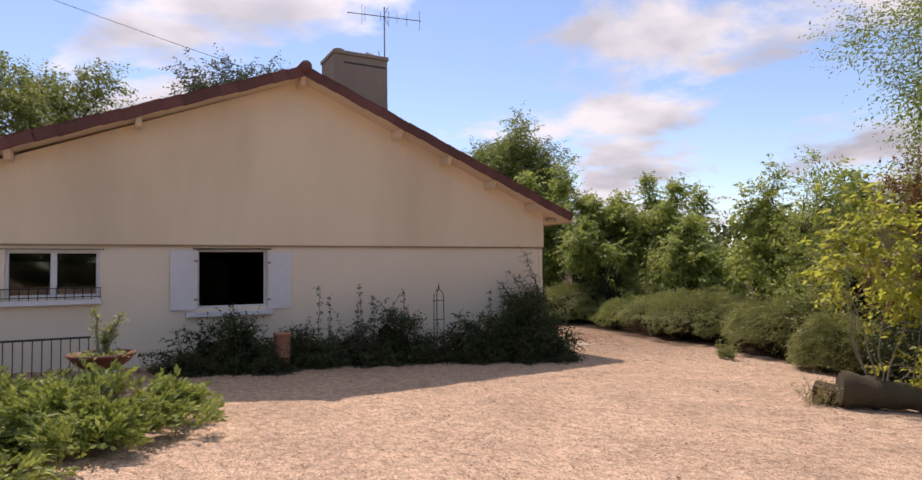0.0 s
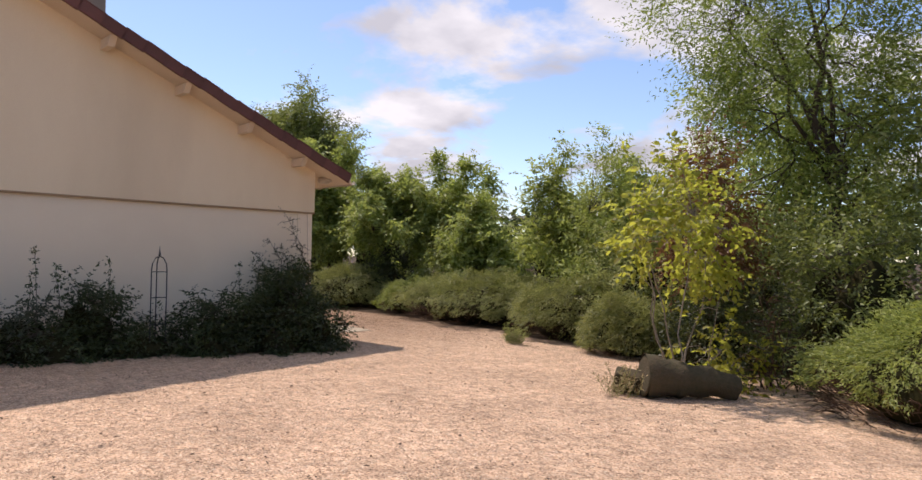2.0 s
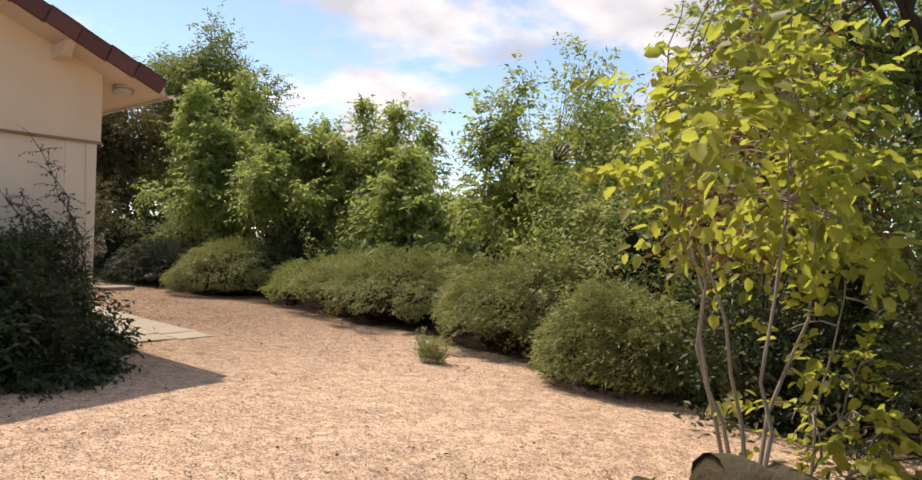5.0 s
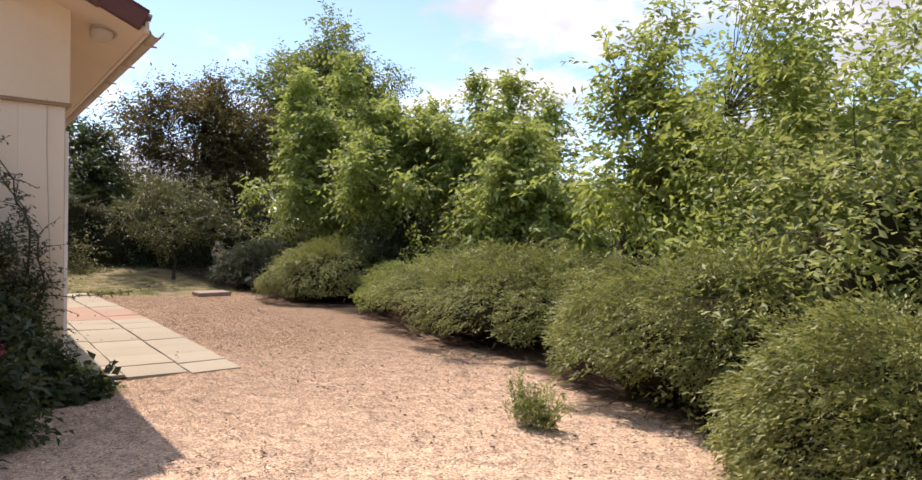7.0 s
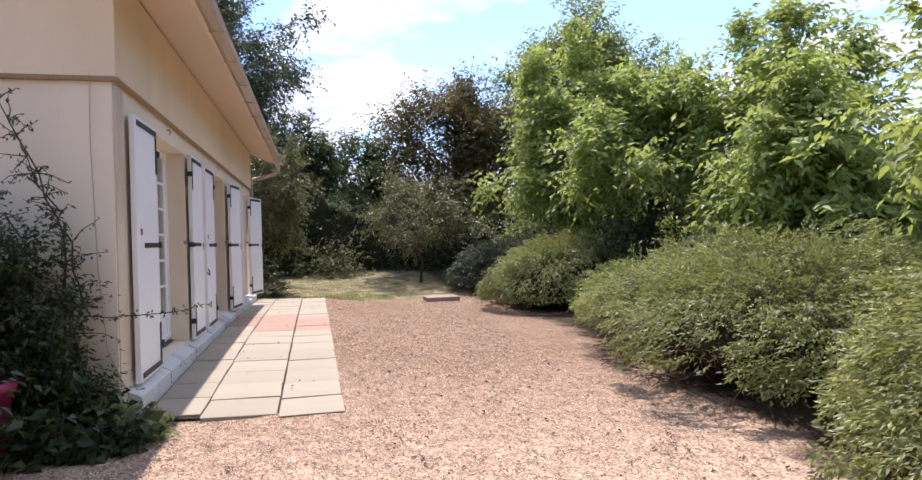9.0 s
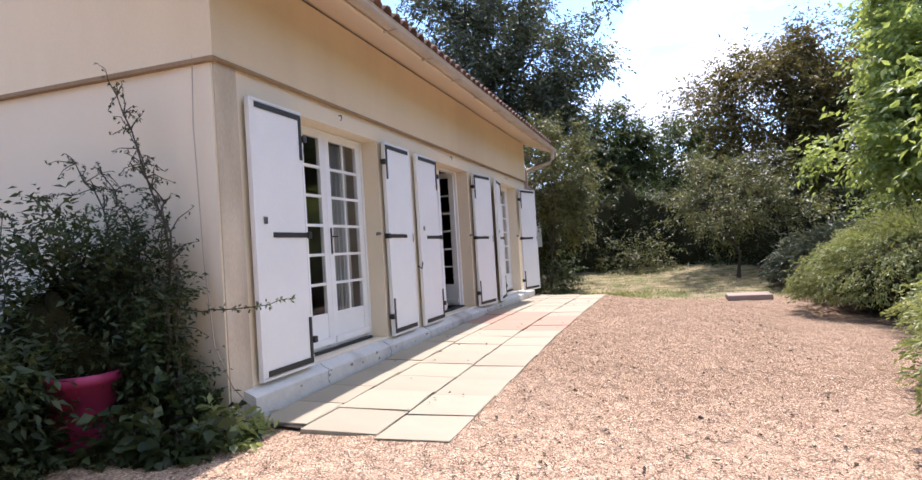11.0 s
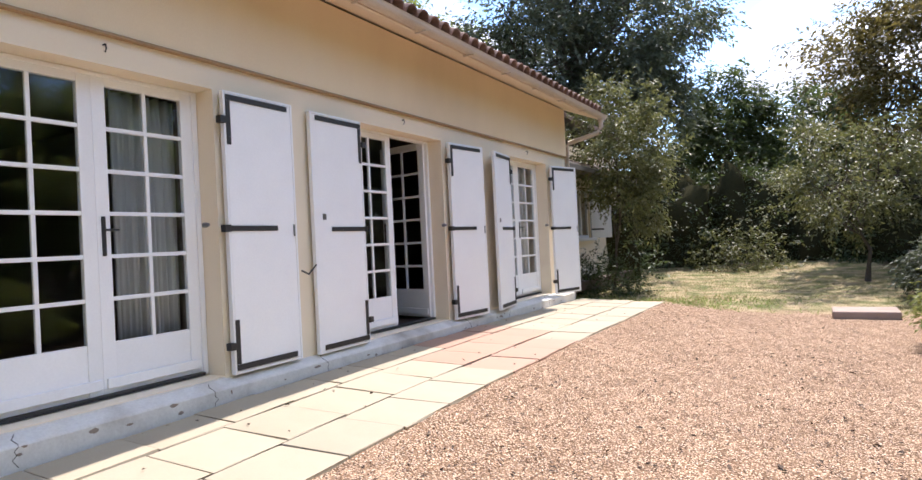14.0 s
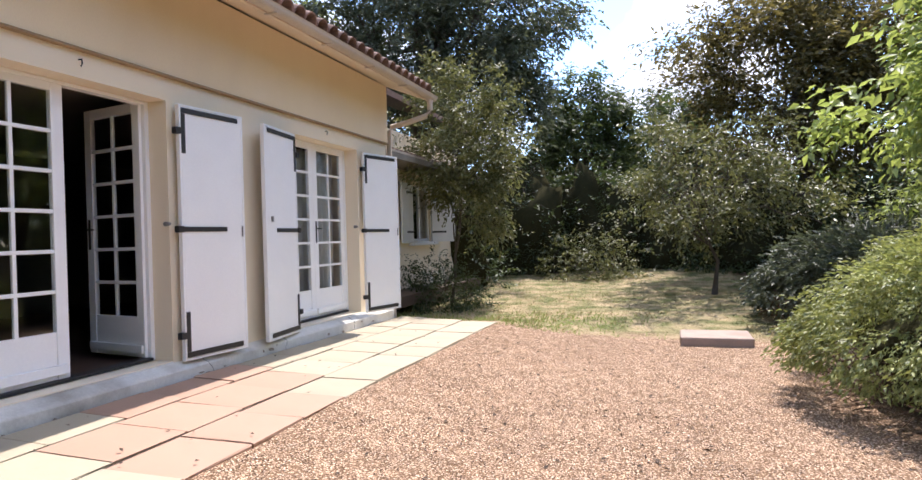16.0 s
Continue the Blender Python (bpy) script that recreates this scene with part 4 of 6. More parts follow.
for y in (14.75, 16.05, 17.25, 19.9, 21.1, 22.6):
    zz, yy, ln = 0.185, y, [(WX + 0.02, y + 0.02, 0.236), (WX + 0.06, y - 0.01, 0.2185), (KX - 0.012, y, 0.1975)]
    while zz > 0.07:
        ln.append((KX + 0.0005, yy, zz))
        zz -= rk.uniform(0.02, 0.035)
        yy += rk.uniform(-0.03, 0.03)
    tubes("crack", [(np.array(ln), [0.0022] * len(ln))], M_SOIL, plinth, "dark crack in the worn concrete", 5)
for i in range(26):
    y = rk.uniform(13.8, 23.7)
    bm = bmesh.new()
    bmesh.ops.create_icosphere(bm, subdivisions=1, radius=1.0, matrix=pose(KX, y, rk.uniform(0.09, 0.18)) @ Matrix.Diagonal((0.0025, rk.uniform(0.012, 0.05), rk.uniform(0.006, 0.018), 1)))
    for v in bm.verts:
        v.co.y += rk.uniform(-0.008, 0.008)
    part("chip", bm, M_CHIMNEY, plinth, "grey worn patch on the concrete")
for a, b in DOORS:
    part("threshold", boxes(((WX - 0.32, a + 0.002, 0.16), (WX + 0.002, b - 0.002, DZ0 - 0.006)), bevel=0.006), M_CONCRETE, plinth)


# ---- roof ----
VY = 12.98
roof = thing("roof", (0, 0, 0), "low gable roof of brown canal tiles", "roof", kind="structure")


def roof_slab(x0, x1, y0, y1, lift, thick, mat, name, label=""):
    bm = bmesh.new()
    q = [(x0, roof_z(x0) + lift), (x1, roof_z(x1) + lift), (x1, roof_z(x1) + lift + thick), (x0, roof_z(x0) + lift + thick)]
    f = bm.faces.new([bm.verts.new((x, y0, z)) for x, z in q])
    e = bmesh.ops.extrude_face_region(bm, geom=[f])["geom"]
    bmesh.ops.translate(bm, verts=[v for v in e if isinstance(v, bmesh.types.BMVert)], vec=(0, y1 - y0, 0))
    bmesh.ops.recalc_face_normals(bm, faces=bm.faces[:])
    return part(name, bm, mat, roof, label)


EAVE_X = 10.46
roof_slab(APEX_X, EAVE_X, VY, 24.3, 0.0, 0.05, M_SOFFIT, "soffit", "beige painted boards under the eave")
roof_slab(-6.5, APEX_X, VY, 31.3, 0.0, 0.05, M_SOFFIT, "soffit", "beige painted boards under the eave")
roof_slab(APEX_X, EAVE_X - 0.02, VY + 0.03, 24.28, 0.051, 0.07, M_TILE, "roof_deck")
roof_slab(-6.5, APEX_X, VY + 0.03, 31.28, 0.051, 0.09, M_TILE, "roof_deck")
roof_slab(APEX_X, 8.9, 24.3, 31.3, 0.0, 0.12, M_TILE, "roof_deck")
# verge tiles along the gable
def verge_tile():
    bm = bmesh.new()
    add_box(bm, (-0.2, -0.03, -0.04), (0.2, 0.02, 0.15))
    add_box(bm, (-0.2, -0.03, 0.15), (0.2, 0.17, 0.175))
    bmesh.ops.bevel(bm, geom=bm.edges[:], offset=0.008, segments=2, affect="EDGES")
    return bm


first = part("verge_tile", verge_tile(), M_VERGE, roof, "dark red-brown verge tile")
vm = first.data
n = 0
for side, slope, far in ((1, SR, EAVE_X), (-1, SL, -6.5)):
    step = 0.36 * math.cos(math.atan(slope))
    x = APEX_X + side * 0.16
    while (x - far) * side < 0:
        ob = first if n == 0 else put("verge_tile", vm, roof)
        tilt = math.degrees(math.atan(slope)) * side
        ob.matrix_basis = pose(x, VY - 0.012, roof_z(x) + 0.012 + 0.008 * ((n * 7) % 3), 0, tilt + 1.5 * side, 0)
        x += side * step
        n += 1
# ridge
bmr = bmesh.new()
bmesh.ops.create_cone(bmr, cap_ends=True, segments=18, radius1=0.135, radius2=0.125, depth=0.45, matrix=pose(0, 0, 0, 90, 0, 0))
first = part("ridge_tile", bmr, M_VERGE, roof, "rounded ridge tile", True)
for i in range(26):
    ob = first if i == 0 else put("ridge_tile", first.data, roof)
    ob.matrix_basis = pose(APEX_X, VY + 0.12 + i * 0.42, APEX_Z + 0.16 + 0.01 * (i % 2))


def canal_tile(r0=0.085, r1=0.105, length=0.44, seg=7):
    """A half-round tile with thickness, lying down the slope along +x."""
    bm = bmesh.new()
    rows = []
    for x, r in ((0, r0), (length, r1)):
        for t in (0.0, 0.014):
            rows.append([bm.verts.new((x, (r - t) * math.cos(math.pi * i / seg), (r - t) * math.sin(math.pi * i / seg))) for i in range(seg + 1)])
    o0, i0, o1, i1 = rows
    for i in range(seg):
        bm.faces.new((o0[i], o0[i + 1], o1[i + 1], o1[i]))
        bm.faces.new((i0[i], i1[i], i1[i + 1], i0[i + 1]))
        bm.faces.new((o1[i], o1[i + 1], i1[i + 1], i1[i]))
    bmesh.ops.recalc_face_normals(bm, faces=bm.faces[:])
    return bm


tile_bm = canal_tile()
tile_me = bpy.data.meshes.new("roof_tile")
tile_bm.to_mesh(tile_me)
tile_bm.free()
tile_me.materials.append(M_TILE)
TILT = math.degrees(math.atan(SR))
rngt = random.Random(5)
rows, cols = 18, 52
V0 = np.array([v.co[:] for v in tile_me.vertices])
F0 = [tuple(p.vertices) for p in tile_me.polygons]
rest = []
for i in range(rows):
    for j in range(cols):
        y = VY + 0.17 + j * 0.216
        x = EAVE_X + 0.02 - 0.44 * math.cos(math.radians(TILT)) - i * 0.36
        if x < APEX_X + 0.05:
            continue
        m = pose(x, y + rngt.uniform(-0.006, 0.006), roof_z(x) + 0.128 + rngt.uniform(0, 0.008), 0, TILT - 2.0, rngt.uniform(-1.2, 1.2))
        if i < 5:
            ob = put("roof_tile", tile_me, roof)
            ob.matrix_basis = m
        else:
            A = np.array(m)
            rest.append((V0 @ A[:3, :3].T + A[:3, 3], np.array(F0)))
V, F = join_arrays(rest)
ob = put("upper_tiles", fast_mesh("upper_tiles", V, F, M_TILE, True), roof)
ob["kind"] = "stuff"


# purlin ends under the verge
def purlin(x):
    z = roof_z(x)
    b = boxes(((x - 0.055, VY + 0.06, z - 0.17), (x + 0.055, UY + 0.02, z - 0.004)), bevel=0.006)
    for v in b.verts:
        if v.co.y < VY + 0.2 and v.co.z < z - 0.1:
            v.co.y += 0.12
    return tagged(part("purlin_end", b, M_SOFFIT, None), "beige painted timber purlin end under the verge", "purlin", "purlin ends")


for x in (-4.2, -1.7, 0.3, 3.4, 5.62, 6.88, 8.12, 9.35):
    purlin(x)

# gutter with its downpipe
gutter = thing("gutter", (0, 0, 0), "beige half-round gutter along the eave", "gutter")
ZG = roof_z(EAVE_X) + 0.045
bm = bmesh.new()
prof = [(0.062 * math.cos(a), 0.062 * math.sin(a)) for a in np.linspace(math.pi, 2 * math.pi, 10)]
prof += [(0.072, 0.012), (0.056, 0.004)] + [(0.054 * math.cos(a), 0.054 * math.sin(a)) for a in np.linspace(2 * math.pi, math.pi, 10)]
for y0, y1 in ((VY + 0.02, 24.28),):
    A = [bm.verts.new((EAVE_X + 0.075 + a, y0, ZG + b)) for a, b in prof]
    B = [bm.verts.new((EAVE_X + 0.075 + a, y1, ZG + b)) for a, b in prof]
    for i in range(len(prof)):
        bm.faces.new((A[i], A[(i + 1) % len(prof)], B[(i + 1) % len(prof)], B[i]))
    bm.faces.new(A[::-1])
    bm.faces.new(B)
bmesh.ops.recalc_face_normals(bm, faces=bm.faces[:])
part("trough", bm, M_GUTTER, gutter)
part("fascia", boxes(((EAVE_X - 0.03, VY + 0.02, ZG - 0.045), (EAVE_X + 0.008, 24.28, ZG + 0.075)), bevel=0.004), M_SOFFIT, gutter, "beige fascia board")
for i in range(12):
    part("bracket", boxes(((EAVE_X + 0.004, 13.3 + i * 0.98, ZG - 0.072), (EAVE_X + 0.145, 13.325 + i * 0.98, ZG - 0.058)), bevel=0.003), M_GUTTER, gutter)
tubes("downpipe", [(np.array([(10.53, 24.12, ZG - 0.03), (10.53, 24.12, ZG - 0.2), (10.47, 24.10, ZG - 0.3), (10.2, 24.05, ZG - 0.38), (9.94, 24.0, ZG - 0.44), (9.90, 23.99, ZG - 0.5), (9.90, 23.99, 0.0)]), [0.042] * 7)], M_GUTTER, gutter, "", 12)
tubes("collar", [(np.array([(10.53, 24.12, ZG - 0.02), (10.53, 24.12, ZG - 0.1)]), [0.052, 0.05])], M_GUTTER, gutter, "", 12)

# soffit lamp at the corner with its cable
lamp = thing("outdoor_lamp", (10.18, 13.55, roof_z(10.18) - 0.002), "oval beige bulkhead lamp, unlit, under the eave", "lamp")
lamp.rotation_euler = (0, math.atan(SR), radians(20))
part("lamp_base", lathe([(0.10, -0.03), (0.105, -0.015), (0.10, 0.0)], 24), M_GUTTER, lamp)
part("lamp_glass", lathe([(0.02, -0.10), (0.06, -0.095), (0.085, -0.07), (0.092, -0.03)], 24), material("frosted_glass_cover", (0.6, 0.52, 0.42), 0.3, (0.5, 0.44, 0.36), 8, 60, 0.05, 0.001), lamp, "frosted oval cover", True)
for p in lamp.children:
    p.scale = (1.0, 1.75, 1.0)
tubes("lamp_cable", [(np.array([(9.98, 13.47, 3.36), (10.0, 13.44, 3.40), (10.06, 13.42, 3.41), (10.14, 13.46, 3.42)]), [0.006] * 4)], M_IRON, lamp, "black cable", 6)

# chimney with pot, dish and aerial
chim = thing("chimney", (0, 0, 0), "broad grey-brown rendered chimney on the roof", "chimney")
CX0, CX1, CY0, CY1, CZ = 4.73, 6.17, 15.2, 16.3, 7.62
part("shaft", boxes(((CX0, CY0, roof_z(CX1) - 0.3), (CX1, CY1, CZ)), bevel=0.012), M_CHIMNEY, chim)
part("slot", boxes(((CX0 + 0.25, CY0 - 0.004, CZ - 0.22), (CX1 - 0.05, CY0 + 0.05, CZ - 0.175))), M_IRON, chim, "dark draught slot")
part("cap", boxes(((CX0 - 0.03, CY0 - 0.03, CZ + 0.002), (CX1 + 0.03, CY1 + 0.03, CZ + 0.10)), bevel=0.015), M_CHIMNEY, chim, "weathered concrete cap")
part("pot", lathe([(0.13, CZ + 0.10), (0.13, CZ + 0.17), (0.15, CZ + 0.175), (0.15, CZ + 0.2), (0.10, CZ + 0.2)], 16), M_CHIMNEY, chim).location = (CX0 + 0.2, CY0 + 0.3, 0)
dish = thing("satellite_dish", (5.85, 15.45, CZ + 0.13), "small grey satellite dish tipped on the chimney cap", "dish")
dish.rotation_euler = (radians(28), radians(12), 0)
part("reflector", lathe([(0.02, 0.0), (0.12, 0.012), (0.2, 0.035), (0.235, 0.06), (0.225, 0.062), (0.11, 0.028), (0.01, 0.018)], 24), M_STEEL, dish, "", True)
tubes("arm", [(np.array([(0.2, 0, 0.05), (0.1, 0, 0.2)]), [0.01, 0.01])], M_STEEL, dish)
aerial = thing("tv_aerial", (6.1, 15.22, CZ - 0.3), "thin metal rooftop aerial on a mast", "aerial")
tubes("mast", [(np.array([(0, 0, -0.2), (0, 0, 1.75)]), [0.02, 0.018])], M_STEEL, aerial)
tubes("boom", [(np.array([(-0.98, 0.1, 1.46), (1.02, -0.1, 1.52)]), [0.012, 0.012])], M_STEEL, aerial)
for i, (a, h) in enumerate(((-0.9, 0.02), (-0.6, 0.26), (-0.52, 0.2), (-0.1, 0.12), (0.12, 0.18), (0.35, 0.15), (0.62, 0.2), (0.98, 0.26))):
    z = 1.49 + 0.03 * a
    tubes("element", [(np.array([(a, -0.1 * a, z - h), (a, -0.1 * a, z + h)]), [0.006, 0.006])], M_STEEL, aerial, "", 5)
tubes("stay", [(np.array([(0.0, 0, 1.5), (0.14, 0, 1.24)]), [0.008, 0.008])], M_STEEL, aerial, "", 5)
tubes("stay", [(np.array([(0.0, 0, 1.55), (0.12, 0, 1.78)]), [0.008, 0.008])], M_STEEL, aerial, "", 5)
cable = tubes("overhead_cable", [(curve_line((-7.5, 26.0, 13.2), (9.0, 24.2, 8.75), -0.15, 16), [0.010] * 16)], M_IRON)
tagged(cable, "thin dark overhead cable sagging towards the roof", "cable")


# ---- windows of the gable ----
def window_frame(root, x0, x1, z0, z1, y, mull, bar=0.055):
    yy = (y, y + 0.06)
    for a, b, c, d in ((x0, x0 + bar, z0, z1), (x1 - bar, x1, z0, z1), (x0 + bar, x1 - bar, z0, z0 + bar), (x0 + bar, x1 - bar, z1 - bar, z1)):
        part("window_frame", boxes(((a, yy[0], c), (b, yy[1], d)), bevel=0.004), M_WHITE_OLD, root)
    if mull:
        m = (x0 + x1) / 2
        part("window_frame", boxes(((m - 0.05, yy[0] - 0.004, z0 + bar), (m + 0.05, yy[1], z1 - bar)), bevel=0.004), M_WHITE_OLD, root)


win1 = thing("window_1", (0, 0, 0), "open dark window with white frame and sill", "window", kind="structure")
window_frame(win1, WIN1[0], WIN1[1], WIN1[2], WIN1[3], WY + 0.10, False, 0.045)
part("window_sill", boxes(((1.17, WY - 0.14, 1.235), (2.85, WY + 0.02, 1.335)), bevel=0.012), M_WHITE_OLD, win1, "worn white stone sill")
part("lintel", boxes(((1.30, WY - 0.03, 2.585), (2.83, WY + 0.02, 2.61))), M_IRON, win1, "thin dark shutter rail")


def gable_shutter(x0, x1, z0, z1, left):
    s = thing("window_shutter", (x0 if left else x1, WY - 0.03, z0), "white painted wooden window shutter folded open on the wall", "shutter", "gable window shutters")
    ox, oz = s.location.x, s.location.z
    part("panel", boxes(((x0 - ox, -0.022, 0), (x1 - ox, 0.018, z1 - z0)), bevel=0.006), M_WHITE_OLD, s)
    for z in (0.2, z1 - z0 - 0.2):
        part("hinge", boxes(((x1 - ox - 0.05 if left else x0 - ox - 0.02, -0.03, z - 0.02), (x1 - ox + 0.02 if left else x0 - ox + 0.05, -0.0225, z + 0.02))), M_STEEL, s)
    return s


gable_shutter(0.885, 1.37, 1.385, 2.55, True)
gable_shutter(2.76, 3.24, 1.345, 2.51, False)
win2 = thing("window_2", (0, 0, 0), "white two-light window with an iron grille", "window", kind="structure")
window_frame(win2, WIN2[0], WIN2[1], WIN2[2], WIN2[3], WY + 0.06, True)
for a, b in ((WIN2[0] + 0.055, -1.09), (-0.98, WIN2[1] - 0.055)):
    pn = part("pane", boxes(((a, WY + 0.085, WIN2[2] + 0.055), (b, WY + 0.091, WIN2[3] - 0.055))), M_GLASS, win2)
    pn.visible_shadow = False
part("window_sill", boxes(((-2.0, WY - 0.14, 1.565), (-0.27, WY + 0.02, 1.66)), bevel=0.012), M_WHITE_OLD, win2, "worn white sill")
grille = thing("window_grille", (0, 0, 0), "low black iron grille across the window", "grille")
for z in (1.70, 1.86):
    part("rail", boxes(((-1.86, WY - 0.06, z), (-0.28, WY - 0.045, z + 0.016))), M_IRON, grille)
part("rail", boxes(((-1.86, WY - 0.06, 2.575), (-0.24, WY - 0.045, 2.59))), M_IRON, grille)
for i in range(12):
    x = -1.82 + i * 0.138
    part("bar", boxes(((x, WY - 0.058, 1.655), (x + 0.014, WY - 0.046, 1.86))), M_IRON, grille)
rail = thing("railing", (0, 0, 0), "black iron stair railing by the wall", "railing")
part("handrail", boxes(((-3.4, 13.0, 0.985), (-0.42, 13.03, 1.02)), bevel=0.005), M_IRON, rail)
for i in range(22):
    x = -3.36 + i * 0.138
    part("baluster", boxes(((x, 13.008, gz1(x, 13.0) - 0.03), (x + 0.016, 13.022, 0.985))), M_IRON, rail)


# ---- shutters of the doors ----
SW, SH, ST = 0.725, 2.20, 0.042


def door_shutter(side):
    """side -1: the leaf runs to -y from its hinge; +1: to +y. Front looks to +x."""
    s = thing("door_shutter", (0, 0, 0), "white painted wooden door shutter with black iron straps, folded open", "shutter", "door shutters")

    def bar(name, y0, y1, z0, z1, x0=ST, x1=ST + 0.007, mat=M_IRON, label="", bevel=0.002, on=None):
        y0, y1 = sorted((side * y0, side * y1))
        return part(name, boxes(((x0, y0, z0), (x1, y1, z1)), bevel=bevel), mat, on or s, label)
    rim = 0.022
    board = bar("panel", rim, SW - rim, rim, SH - rim, 0.0, ST - 0.002, M_WHITE, "", 0.003)
    bar("stile", 0.0, rim - 0.002, 0.0, SH, 0.0, ST, M_WHITE)
    bar("stile", SW - rim + 0.002, SW, 0.0, SH, 0.0, ST, M_WHITE)
    bar("rail", rim, SW - rim, 0.0, rim - 0.002, 0.0, ST, M_WHITE)
    bar("rail", rim, SW - rim, SH - rim + 0.002, SH, 0.0, ST, M_WHITE)
    bar("top_strap", 0.018, 0.66, SH - 0.075, SH - 0.03, label="black iron strap", on=board)
    bar("top_strap_leg", 0.018, 0.058, SH - 0.42, SH - 0.077, label="black iron strap", on=board)
    bar("middle_strap", -0.01, 0.50, 1.108, 1.15, label="black iron strap", on=board)
    bar("bottom_strap", 0.018, 0.66, 0.028, 0.075, label="black iron strap", on=board)
    bar("bottom_strap_leg", 0.018, 0.058, 0.077, 0.42, label="black iron strap", on=board)
    for z in (0.22, 1.13, SH - 0.23):
        bar("hinge_pin", -0.045, 0.012, z - 0.028, z + 0.028, 0.004, ST + 0.018, label="black iron hinge pin", bevel=0.004, on=board)
    if side < 0:
        bar("lock_plate", 0.57, 0.615, 1.215, 1.27, mat=M_STEEL, label="grey lock plate", on=board)
    else:
        bar("latch", SW - 0.045, SW - 0.028, 1.06, 1.16, mat=M_STEEL, label="grey latch", on=board)
    return s


s_a, s_b = door_shutter(-1), door_shutter(1)
s_a.matrix_basis = pose(9.893, 14.585, 0.262)
s_b.matrix_basis = pose(9.893, 16.275, 0.262)
copy_thing(s_a, pose(9.893, 17.945, 0.25))
copy_thing(s_b, pose(9.905, 19.655, 0.245, 0, 0, -7))
copy_thing(s_a, pose(9.905, 21.40, 0.238, 0, 0, 8))
copy_thing(s_b, pose(9.905, 23.06, 0.235, 0, 0, -15))
hook = tubes("shutter_hook", [(np.array([(9.965, 17.0, 1.02), (9.99, 17.06, 0.985), (9.97, 17.14, 1.03), (9.95, 17.2, 1.06)]), [0.008] * 4)], M_IRON, None, "", 6)
tagged(hook, "black iron hook holding two shutters together", "hook")


# ---- glazed doors ----
def glazed_leaf(width, side, handle=False):
    """A twelve-pane leaf hinged at the origin, running along side * y; front looks to +x."""
    d = thing("french_door", (0, 0, 0), "white glazed french door leaf with twelve panes", "door", "french doors")
    H = DZ1 - DZ0 - 0.03

    def bar(name, y0, y1, z0, z1, x0=-0.045, x1=0.0, mat=M_WHITE, bevel=0.004, label="", on=None):
        y0, y1 = sorted((side * y0, side * y1))
        return part(name, boxes(((x0, y0, z0), (x1, y1, z1)), bevel=bevel), mat, on or d, label)
    st, lowr, topr = 0.095, 0.345, 0.085
    bar("stile", 0, st, 0, H)
    bar("stile", width - st, width, 0, H)
    bar("kick_panel", st, width - st, 0.0, lowr, -0.04, -0.006)
    bar("weather_bar", 0.02, width - 0.02, 0.035, 0.105, -0.002, 0.02)
    bar("rail", st, width - st, H - topr, H)
    gw, gh = (width - 2 * st), (H - topr - lowr)
    for r in range(1, 6):
        z = lowr + gh * r / 6
        bar("glazing_bar", st, width - st, z - 0.014, z + 0.014, -0.036, -0.004, bevel=0.003)
    y = st + gw / 2
    for r in range(6):
        z0, z1 = lowr + gh * r / 6 + (0.014 if r else 0), lowr + gh * (r + 1) / 6 - (0.014 if r < 5 else 0)
        bar("glazing_bar", y - 0.014, y + 0.014, z0, z1, -0.034, -0.006, bevel=0.003)
        for a, b in ((st, y - 0.014), (y + 0.014, width - st)):
            p = bar("pane", a, b, z0, z1, -0.024, -0.019, M_GLASS, 0.0)
            p.visible_shadow = False
    if handle:
        plate = bar("handle_plate", width - 0.06, width - 0.03, 0.93, 1.2, 0.0, 0.008, M_IRON, label="black iron handle plate")
        bar("handle", width - 0.14, width - 0.035, 1.10, 1.115, 0.02, 0.034, M_IRON, label="black iron lever", on=plate)
    return d


FX = 9.66
leaf_w = 0.775
la, lb = glazed_leaf(leaf_w, 1), glazed_leaf(leaf_w, -1, True)
la.matrix_basis = pose(FX, 14.645, DZ0 + 0.03)
lb.matrix_basis = pose(FX, 16.195, DZ0 + 0.03)
copy_thing(la, pose(FX, 18.03, DZ0 + 0.03))
copy_thing(lb, pose(FX - 0.03, 19.53, DZ0 + 0.03, 0, 0, -100))
copy_thing(la, pose(FX, 21.435, DZ0 + 0.03))
copy_thing(lb, pose(FX, 22.985, DZ0 + 0.03))
for i, (a, b) in enumerate(DOORS):
    fr = thing("door_%d" % (i + 1), (0, 0, 0), "white door frame set deep in the wall", "door frame", kind="structure")
    for y0, y1 in ((a + 0.002, a + 0.045), (b - 0.045, b - 0.002)):
        part("jamb", boxes(((FX - 0.07, y0, DZ0 + 0.008), (FX + 0.012, y1, DZ1 - 0.002)), bevel=0.004), M_WHITE, fr)
    part("head", boxes(((FX - 0.07, a + 0.046, DZ1 - 0.028), (FX + 0.012, b - 0.046, DZ1 - 0.002)), bevel=0.004), M_WHITE, fr)
    part("weather_strip", boxes(((FX - 0.07, a + 0.046, DZ0 + 0.007), (FX + 0.035, b - 0.046, DZ0 + 0.03))), M_IRON, fr, "dark threshold strip")


